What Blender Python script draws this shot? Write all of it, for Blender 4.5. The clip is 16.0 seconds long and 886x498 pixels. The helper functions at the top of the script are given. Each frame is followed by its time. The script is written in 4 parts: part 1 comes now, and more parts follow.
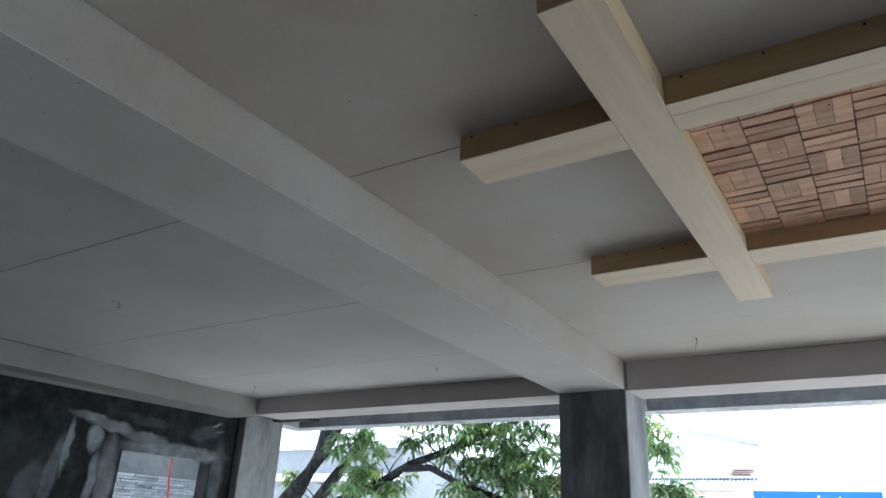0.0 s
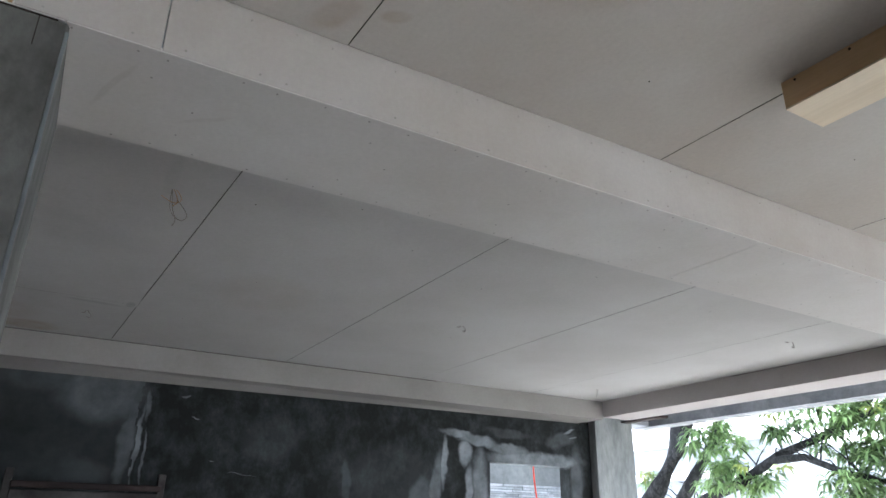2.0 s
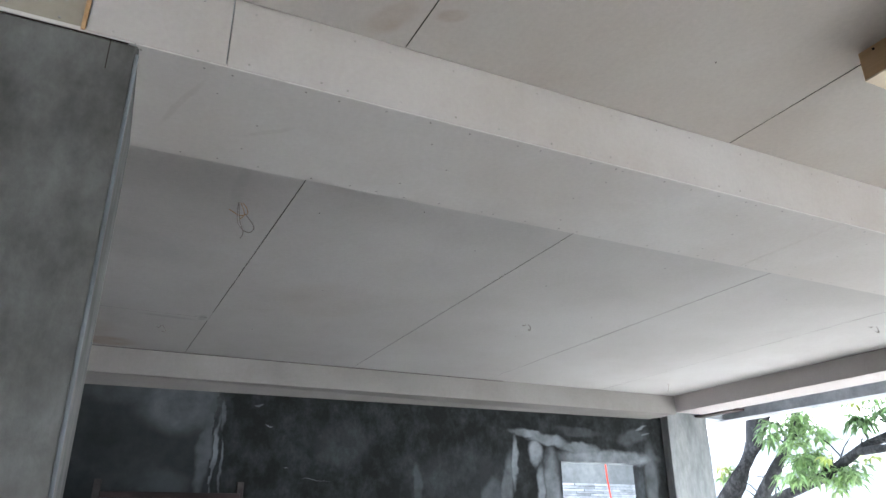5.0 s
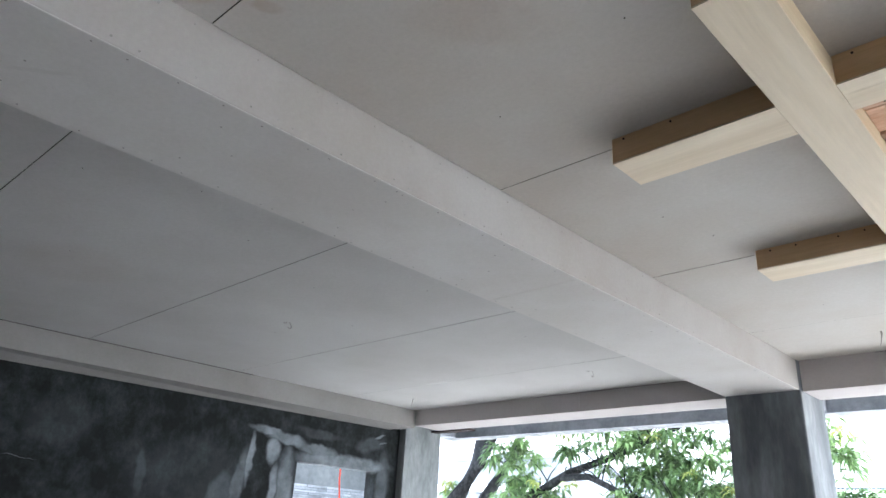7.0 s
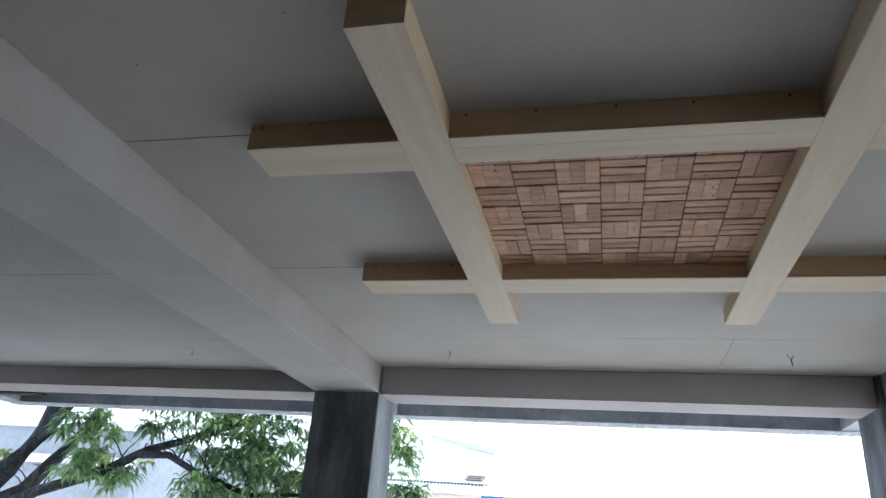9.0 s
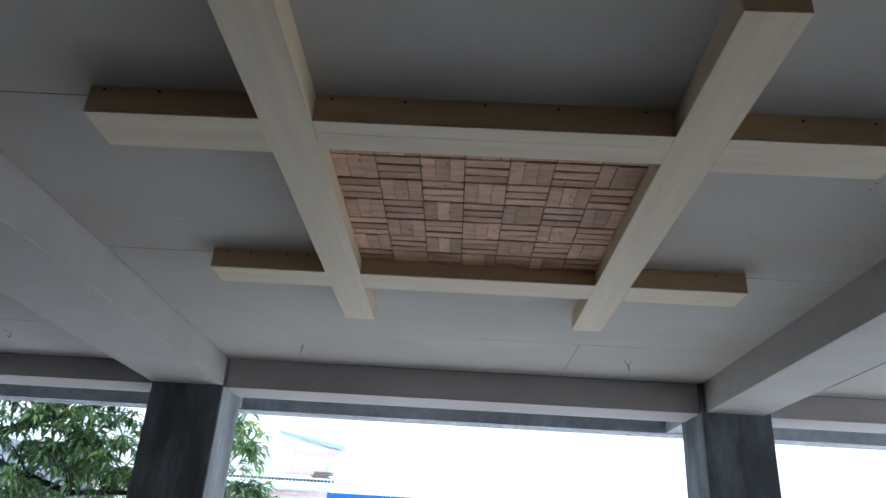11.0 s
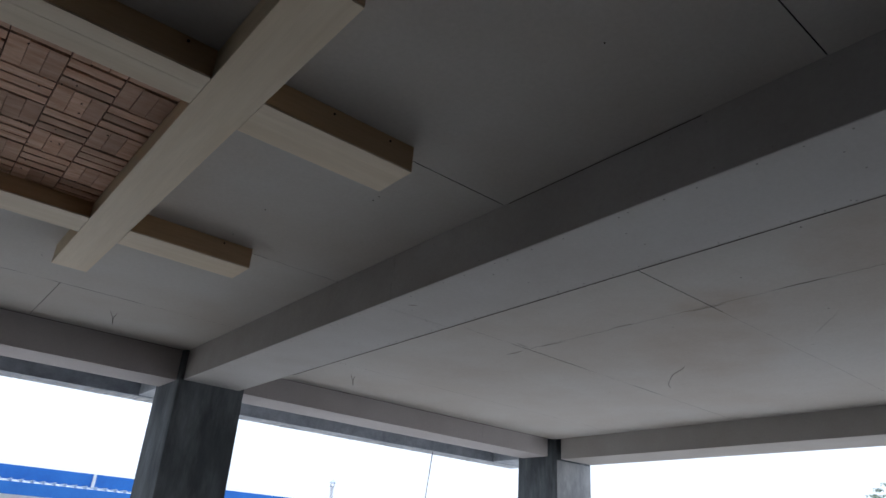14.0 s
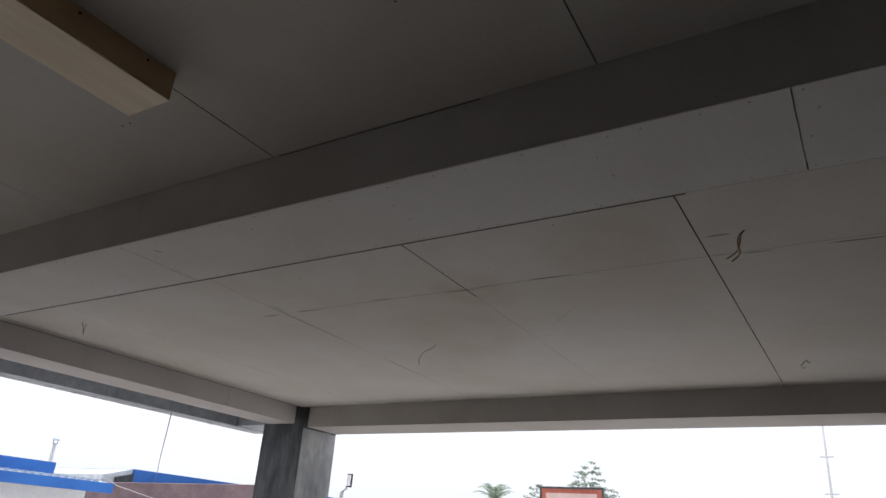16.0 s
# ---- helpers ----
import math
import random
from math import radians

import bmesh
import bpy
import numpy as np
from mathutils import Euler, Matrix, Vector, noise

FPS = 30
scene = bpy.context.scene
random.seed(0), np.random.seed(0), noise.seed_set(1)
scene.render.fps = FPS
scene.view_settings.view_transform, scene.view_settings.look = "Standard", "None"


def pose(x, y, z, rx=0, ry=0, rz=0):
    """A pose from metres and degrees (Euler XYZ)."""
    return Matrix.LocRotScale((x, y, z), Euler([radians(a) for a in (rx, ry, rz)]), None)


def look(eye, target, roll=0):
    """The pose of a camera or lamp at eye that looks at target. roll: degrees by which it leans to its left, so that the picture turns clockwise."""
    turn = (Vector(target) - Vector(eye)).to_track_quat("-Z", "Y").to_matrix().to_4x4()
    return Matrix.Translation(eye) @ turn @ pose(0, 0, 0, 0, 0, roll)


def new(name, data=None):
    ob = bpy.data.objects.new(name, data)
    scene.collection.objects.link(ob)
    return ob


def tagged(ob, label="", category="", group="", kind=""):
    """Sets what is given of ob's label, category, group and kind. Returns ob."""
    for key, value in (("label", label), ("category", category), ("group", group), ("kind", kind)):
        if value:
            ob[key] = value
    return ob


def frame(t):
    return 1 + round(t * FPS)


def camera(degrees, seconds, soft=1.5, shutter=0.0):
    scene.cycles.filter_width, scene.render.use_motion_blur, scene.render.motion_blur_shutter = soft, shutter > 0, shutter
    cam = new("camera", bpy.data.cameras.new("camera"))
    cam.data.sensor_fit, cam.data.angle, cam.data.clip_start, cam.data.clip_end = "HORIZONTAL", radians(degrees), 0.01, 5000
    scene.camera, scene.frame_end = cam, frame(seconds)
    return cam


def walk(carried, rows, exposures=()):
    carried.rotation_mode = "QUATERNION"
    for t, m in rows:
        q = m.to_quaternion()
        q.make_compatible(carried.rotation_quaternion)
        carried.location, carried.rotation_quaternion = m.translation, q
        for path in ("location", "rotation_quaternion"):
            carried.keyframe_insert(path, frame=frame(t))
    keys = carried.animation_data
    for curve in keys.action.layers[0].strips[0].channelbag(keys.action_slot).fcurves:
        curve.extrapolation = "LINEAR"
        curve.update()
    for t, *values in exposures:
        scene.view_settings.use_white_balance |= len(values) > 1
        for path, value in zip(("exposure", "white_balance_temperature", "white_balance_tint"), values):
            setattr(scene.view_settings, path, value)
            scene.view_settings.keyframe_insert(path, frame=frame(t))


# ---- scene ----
cam = camera(65.1, 16.0)
PATH = [
    (0, (0.555, 0.505, 1.627), (-0.461, 2.049, 2.39), 2.9),
    (0.5, (0.533, 0.494, 1.62), (-0.65, 1.937, 2.342), 2.4),
    (1, (0.524, 0.476, 1.622), (-0.801, 1.796, 2.329), 2.3),
    (1.5, (0.562, 0.411, 1.606), (-0.903, 1.574, 2.314), 1.6),
    (2, (0.487, 0.455, 1.609), (-1.119, 1.387, 2.353), 1.0),
    (2.5, (0.467, 0.44, 1.608), (-1.216, 1.218, 2.359), -0.4),
    (3, (0.455, 0.432, 1.605), (-1.25, 1.167, 2.347), -1.0),
    (5.5, (0.454, 0.432, 1.613), (-1.197, 1.273, 2.364), 0.7),
    (6, (0.451, 0.439, 1.616), (-1.117, 1.434, 2.359), 1.7),
    (6.5, (0.49, 0.433, 1.612), (-0.941, 1.612, 2.363), 2.7),
    (7, (0.523, 0.423, 1.605), (-0.794, 1.717, 2.373), 3.6),
    (7.5, (0.489, 0.489, 1.616), (-0.689, 1.908, 2.391), 4.9),
    (8, (0.504, 0.493, 1.621), (-0.417, 2.077, 2.423), 4.7),
    (8.5, (0.553, 0.501, 1.632), (-0.088, 2.216, 2.436), 4.0),
    (9, (0.614, 0.452, 1.625), (0.164, 2.233, 2.417), 4.6),
    (11.5, (0.625, 0.556, 1.652), (0.695, 2.384, 2.46), 3.4),
    (12, (0.661, 0.589, 1.659), (0.921, 2.405, 2.457), 3.5),
    (12.5, (0.692, 0.596, 1.661), (1.178, 2.357, 2.475), 3.0),
    (13, (0.718, 0.607, 1.653), (1.43, 2.287, 2.471), 3.0),
    (13.5, (0.765, 0.624, 1.658), (1.717, 2.185, 2.47), 3.6),
    (14, (0.793, 0.625, 1.659), (1.914, 2.066, 2.476), 4.2),
    (14.5, (0.808, 0.64, 1.673), (2.099, 1.95, 2.459), 4.6),
    (15, (0.857, 0.65, 1.674), (2.272, 1.834, 2.445), 5.2),
    (15.5, (0.887, 0.65, 1.678), (2.402, 1.694, 2.463), 4.6),
    (16, (0.907, 0.647, 1.68), (2.462, 1.632, 2.462), 4.3),
]
# stops, kelvin and tint: the clip's camera adapts as it turns
LIGHT = [
    (0.0, 1.78, 5850, 6), (1.0, 2.22, 6000, 8), (2.0, 2.76, 6120, 9), (3.0, 3.18, 6150, 9), (5.5, 3.23, 6120, 9), (6.5, 3.10, 5980, 9),
    (7.5, 2.62, 5900, 8), (8.5, 2.0, 5770, 7), (9.0, 1.64, 5650, 7), (11.5, 1.12, 5500, 7), (12.5, 0.6, 5450, 8), (14.0, 0.46, 5820, 10), (14.5, 0.53, 5950, 11), (15.0, 0.71, 6180, 12), (16.0, 0.32, 6500, 13),
]
walk(cam, [(t, look(eye, target, roll)) for t, eye, target, roll in PATH], LIGHT)

# ---- world and sun ----
SUN_EL, SUN_AZ = 70.0, 40.0
world = bpy.data.worlds.new("overcast_sky")
scene.world = world
world.use_nodes = True
wn = world.node_tree.nodes
wn.clear()
sky = wn.new("ShaderNodeTexSky")
sky.sky_type, sky.sun_disc = "NISHITA", False
sky.sun_elevation, sky.sun_rotation = radians(SUN_EL), radians(SUN_AZ)
sky.air_density, sky.dust_density, sky.ozone_density = 1.0, 6.0, 1.0
pale = wn.new("ShaderNodeHueSaturation")
pale.inputs["Saturation"].default_value = 0.45
back = wn.new("ShaderNodeBackground")
back.inputs["Strength"].default_value = 0.18
out = wn.new("ShaderNodeOutputWorld")
world.node_tree.links.new(sky.outputs[0], pale.inputs["Color"])
cloud = wn.new("ShaderNodeMix")
cloud.data_type = "RGBA"
cloud.inputs["Factor"].default_value, cloud.inputs["B"].default_value = 0.7, (5.25, 5.65, 6.3, 1)
world.node_tree.links.new(pale.outputs[0], cloud.inputs["A"])
world.node_tree.links.new(cloud.outputs["Result"], back.inputs["Color"])
world.node_tree.links.new(back.outputs[0], out.inputs["Surface"])
sun = new("sun", bpy.data.lights.new("sun", "SUN"))
sun.data.energy, sun.data.angle, sun.data.color = 1.5, radians(25), (1.0, 0.985, 0.96)
sd = Vector((math.sin(radians(SUN_AZ)) * math.cos(radians(SUN_EL)), math.cos(radians(SUN_AZ)) * math.cos(radians(SUN_EL)), math.sin(radians(SUN_EL))))
sun.matrix_basis = look(tuple(sd * 50), (0, 0, 0))


# ---- materials ----
def rgb(c):
    return (*c, 1.0)


def mat(name, a, b, scale=3.0, fine=40.0, rough=0.8, bump=0.15, stretch=(1, 1, 1), contrast=(0.35, 0.65), metal=0.0, per_object=0.0, spec=0.3, fine_amount=0.35, island=0.0):
    """Two colours mixed by broad noise, with fine grain on top, relief and, where wanted, a change of tone piece by piece."""
    m = bpy.data.materials.new(name)
    m.use_nodes = True
    n, l = m.node_tree.nodes, m.node_tree.links
    bsdf = n["Principled BSDF"]
    bsdf.inputs["Metallic"].default_value = metal
    bsdf.inputs["Specular IOR Level"].default_value = spec
    tc = n.new("ShaderNodeTexCoord")
    mp = n.new("ShaderNodeMapping")
    mp.inputs["Scale"].default_value = stretch
    l.new(tc.outputs["Object"], mp.inputs["Vector"])
    big = n.new("ShaderNodeTexNoise")
    big.inputs["Scale"].default_value, big.inputs["Detail"].default_value, big.inputs["Roughness"].default_value = scale, 6, 0.6
    small = n.new("ShaderNodeTexNoise")
    small.inputs["Scale"].default_value, small.inputs["Detail"].default_value, small.inputs["Roughness"].default_value = fine, 8, 0.7
    vec = mp.outputs["Vector"]
    info = n.new("ShaderNodeObjectInfo")
    if per_object:
        add = n.new("ShaderNodeVectorMath")
        add.operation = "ADD"
        sc = n.new("ShaderNodeMath")
        sc.operation, sc.inputs[1].default_value = "MULTIPLY", 37.0
        l.new(info.outputs["Random"], sc.inputs[0])
        l.new(vec, add.inputs[0])
        l.new(sc.outputs[0], add.inputs[1])
        vec = add.outputs[0]
    l.new(vec, big.inputs["Vector"])
    l.new(vec, small.inputs["Vector"])
    ramp = n.new("ShaderNodeMapRange")
    ramp.inputs["From Min"].default_value, ramp.inputs["From Max"].default_value = contrast
    l.new(big.outputs["Fac"], ramp.inputs["Value"])
    mix = n.new("ShaderNodeMix")
    mix.data_type = "RGBA"
    mix.inputs["A"].default_value, mix.inputs["B"].default_value = rgb(a), rgb(b)
    l.new(ramp.outputs[0], mix.inputs["Factor"])
    grain = n.new("ShaderNodeMapRange")
    grain.inputs["From Min"].default_value, grain.inputs["From Max"].default_value = 0.3, 0.7
    grain.inputs["To Min"].default_value, grain.inputs["To Max"].default_value = 1 - fine_amount / 2, 1 + fine_amount / 2
    l.new(small.outputs["Fac"], grain.inputs["Value"])
    tone = grain.outputs[0]
    if per_object or island:
        src = info.outputs["Random"]
        if island:
            src = n.new("ShaderNodeNewGeometry").outputs["Random Per Island"]
        ob = n.new("ShaderNodeMapRange")
        k = per_object or island
        ob.inputs["To Min"].default_value, ob.inputs["To Max"].default_value = 1 - k, 1 + k
        l.new(src, ob.inputs["Value"])
        mul = n.new("ShaderNodeMath")
        mul.operation = "MULTIPLY"
        l.new(tone, mul.inputs[0])
        l.new(ob.outputs[0], mul.inputs[1])
        tone = mul.outputs[0]
    sca = n.new("ShaderNodeVectorMath")
    sca.operation = "SCALE"
    l.new(mix.outputs["Result"], sca.inputs[0])
    l.new(tone, sca.inputs["Scale"])
    l.new(sca.outputs[0], bsdf.inputs["Base Color"])
    rr = n.new("ShaderNodeMapRange")
    rr.inputs["To Min"].default_value, rr.inputs["To Max"].default_value = max(rough - 0.12, 0.02), min(rough + 0.12, 1)
    l.new(big.outputs["Fac"], rr.inputs["Value"])
    l.new(rr.outputs[0], bsdf.inputs["Roughness"])
    if bump:
        bp = n.new("ShaderNodeBump")
        bp.inputs["Strength"].default_value, bp.inputs["Distance"].default_value = bump, 0.01
        l.new(small.outputs["Fac"], bp.inputs["Height"])
        l.new(bp.outputs[0], bsdf.inputs["Normal"])
    return m


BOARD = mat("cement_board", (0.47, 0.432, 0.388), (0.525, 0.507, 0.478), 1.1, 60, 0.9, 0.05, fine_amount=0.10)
# Light on the beams is put into the boards: soffits lifted, sides toned down.
SOFFIT_LIT_BOARD = mat("lit_soffit_board", (0.53, 0.505, 0.48), (0.60, 0.585, 0.57), 1.3, 60, 0.9, 0.05, fine_amount=0.08)
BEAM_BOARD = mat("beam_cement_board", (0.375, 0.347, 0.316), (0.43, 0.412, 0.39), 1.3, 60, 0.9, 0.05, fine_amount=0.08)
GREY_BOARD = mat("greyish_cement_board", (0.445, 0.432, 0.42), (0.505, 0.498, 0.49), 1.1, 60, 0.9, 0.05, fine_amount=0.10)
# Brownish board, darkened for shade on the second beam's sides.
SIDE_SHADE_BOARD = mat("brownish_shaded_board", (0.31, 0.285, 0.262), (0.385, 0.365, 0.345), 1.3, 60, 0.9, 0.05, fine_amount=0.1)
# Board colour lowered to offset the strong light on the edge beam's face.
EDGE_BOARD = mat("edge_beam_dimmed_board", (0.245, 0.232, 0.222), (0.30, 0.288, 0.277), 1.4, 50, 0.9, 0.05, fine_amount=0.10)
CREAM = mat("cream_wall_paint", (0.27, 0.245, 0.195), (0.33, 0.30, 0.245), 1.5, 40, 0.8, 0.05, fine_amount=0.12)
FACADE_BOARD = mat("facade_cement_board", (0.425, 0.392, 0.382), (0.475, 0.446, 0.436), 1.6, 60, 0.9, 0.05, fine_amount=0.08)
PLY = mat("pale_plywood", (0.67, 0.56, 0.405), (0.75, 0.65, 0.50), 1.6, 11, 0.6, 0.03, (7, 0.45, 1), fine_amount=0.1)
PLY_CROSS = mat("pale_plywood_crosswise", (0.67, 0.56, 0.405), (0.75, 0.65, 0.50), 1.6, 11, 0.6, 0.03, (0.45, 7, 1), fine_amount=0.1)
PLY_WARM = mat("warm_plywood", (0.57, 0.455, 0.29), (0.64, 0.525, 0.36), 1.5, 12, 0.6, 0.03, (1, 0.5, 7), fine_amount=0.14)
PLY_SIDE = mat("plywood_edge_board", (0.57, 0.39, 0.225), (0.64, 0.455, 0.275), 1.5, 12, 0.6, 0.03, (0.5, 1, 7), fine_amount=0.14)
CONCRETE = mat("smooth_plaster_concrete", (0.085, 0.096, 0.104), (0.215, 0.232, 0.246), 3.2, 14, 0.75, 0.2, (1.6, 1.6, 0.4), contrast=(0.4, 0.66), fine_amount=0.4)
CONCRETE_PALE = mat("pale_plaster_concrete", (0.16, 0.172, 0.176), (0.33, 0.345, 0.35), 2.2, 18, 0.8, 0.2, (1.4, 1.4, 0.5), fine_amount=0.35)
CORNER_LIT_PLASTER = mat("mottled_lit_plaster", (0.19, 0.196, 0.20), (0.42, 0.428, 0.432), 3.0, 16, 0.8, 0.2, (1.3, 1.3, 0.5), contrast=(0.33, 0.64), fine_amount=0.3)
CONCRETE_LIGHT = mat("raw_concrete", (0.31, 0.335, 0.37), (0.45, 0.475, 0.51), 2.5, 14, 0.85, 0.35, fine_amount=0.4)
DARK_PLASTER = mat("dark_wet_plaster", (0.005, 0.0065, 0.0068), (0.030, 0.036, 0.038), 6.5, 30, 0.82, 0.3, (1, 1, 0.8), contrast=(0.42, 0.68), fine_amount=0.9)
SKIM = mat("pale_skim_plaster", (0.34, 0.35, 0.36), (0.52, 0.53, 0.53), 4.0, 22, 0.85, 0.3, (1, 1, 0.4), contrast=(0.35, 0.6), fine_amount=0.5)
SLAT = mat("reddish_wood_slat", (0.45, 0.25, 0.152), (0.63, 0.425, 0.303), 6.0, 60, 0.7, 0.1, (1, 6, 1), per_object=0.24, fine_amount=0.3)
PANEL_BACK = mat("dark_panel_backing", (0.10, 0.052, 0.036), (0.15, 0.082, 0.058), 8, 40, 0.8, 0.1)
METAL_DOT = mat("screw_steel", (0.25, 0.24, 0.22), (0.4, 0.39, 0.37), 30, 90, 0.4, 0, metal=0.8)
HOLE = mat("dark_screw_hole", (0.02, 0.015, 0.012), (0.04, 0.03, 0.025), 30, 90, 0.9, 0)
WIRE = mat("tan_wire_sheath", (0.30, 0.17, 0.075), (0.42, 0.27, 0.14), 20, 90, 0.5, 0)
GREY_WIRE = mat("grey_wire_sheath", (0.17, 0.15, 0.135), (0.28, 0.255, 0.23), 20, 90, 0.5, 0)
# Unseen floor, toned brownish so that the light it bounces is warm.
FLOOR = mat("warm_bounce_concrete_floor", (0.27, 0.247, 0.216), (0.345, 0.318, 0.282), 1.1, 12, 0.8, 0.2)
GROUND = mat("pale_dusty_ground", (0.545, 0.525, 0.495), (0.64, 0.62, 0.59), 0.4, 6, 0.95, 0.3)
BARK = mat("mango_bark", (0.015, 0.0155, 0.017), (0.07, 0.07, 0.072), 14, 45, 0.9, 0.9, (1, 1, 0.5), contrast=(0.45, 0.72), fine_amount=0.8)
LEAF = mat("mango_leaf", (0.08, 0.145, 0.06), (0.245, 0.36, 0.15), 1.5, 20, 0.4, 0, island=0.4)
YOUNG_LEAF = mat("young_mango_leaf", (0.24, 0.30, 0.08), (0.36, 0.40, 0.13), 1.5, 20, 0.45, 0, island=0.25)
# Distance haze is mixed into this leaf colour as paleness.
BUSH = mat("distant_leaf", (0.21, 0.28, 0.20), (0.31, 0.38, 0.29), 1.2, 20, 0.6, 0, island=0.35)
BLUE = mat("blue_painted_metal", (0.026, 0.13, 0.45), (0.038, 0.18, 0.54), 1.0, 20, 0.45, 0.05, fine_amount=0.15)
ROOF_PALE = mat("weathered_blue_grey_roof", (0.35, 0.42, 0.52), (0.52, 0.58, 0.65), 2.0, 15, 0.6, 0.1)
WHITE_WALL = mat("white_painted_wall", (0.70, 0.70, 0.68), (0.80, 0.80, 0.79), 0.8, 12, 0.85, 0.1, fine_amount=0.15)
GREY_WALL = mat("grey_render_wall", (0.20, 0.222, 0.245), (0.27, 0.295, 0.32), 0.8, 10, 0.9, 0.2)
# Pink cladding and teal edge are paled for glare from the bright sky.
PINK_WALL = mat("rust_pink_cladding", (0.72, 0.56, 0.50), (0.80, 0.66, 0.60), 2.0, 15, 0.8, 0.1)
BROWN_ROOF = mat("brown_roof_sheet", (0.15, 0.10, 0.11), (0.22, 0.155, 0.16), 1.5, 15, 0.6, 0.1)
FADED_BROWN = mat("faded_brown_board", (0.26, 0.19, 0.17), (0.38, 0.30, 0.27), 5, 30, 0.85, 0.2)
TEAL = mat("teal_roof_edge", (0.38, 0.60, 0.57), (0.46, 0.66, 0.63), 2, 15, 0.5, 0.05)
CORRUGATED = mat("galvanised_roofing", (0.52, 0.57, 0.60), (0.70, 0.74, 0.76), 2.5, 20, 0.5, 0.1, metal=0.2)
RUST = mat("rust_red_paint", (0.35, 0.09, 0.06), (0.48, 0.15, 0.10), 3, 20, 0.7, 0.1)
FADED_RED = mat("faded_red_paint", (0.60, 0.42, 0.37), (0.70, 0.52, 0.47), 3, 20, 0.7, 0.1)
DARKMETAL = mat("dark_metal", (0.05, 0.05, 0.055), (0.09, 0.09, 0.095), 5, 30, 0.5, 0.05)
OLDWOOD = mat("old_scaffold_timber", (0.02, 0.014, 0.014), (0.062, 0.046, 0.043), 5, 30, 0.85, 0.3, (1, 0.3, 1))
GREYWOOD = mat("greyish_worn_timber", (0.03, 0.027, 0.027), (0.095, 0.09, 0.088), 7, 40, 0.9, 0.3, (1, 0.4, 0.4), fine_amount=0.5)
RED_CABLE = mat("red_cable_sheath", (0.65, 0.06, 0.04), (0.75, 0.10, 0.06), 10, 50, 0.5, 0)
# Shade of the narrow alley is put into the render and stone colours.
SHADED_ALLEY_WALL = mat("shaded_grey_render", (0.055, 0.061, 0.066), (0.095, 0.104, 0.11), 1.2, 12, 0.9, 0.25)
STONE = mat("white_split_stone", (0.13, 0.143, 0.16), (0.22, 0.237, 0.26), 6, 25, 0.85, 0.3, island=0.2)
POLE = mat("weathered_concrete_pole", (0.55, 0.55, 0.55), (0.66, 0.66, 0.66), 3, 20, 0.85, 0.1)


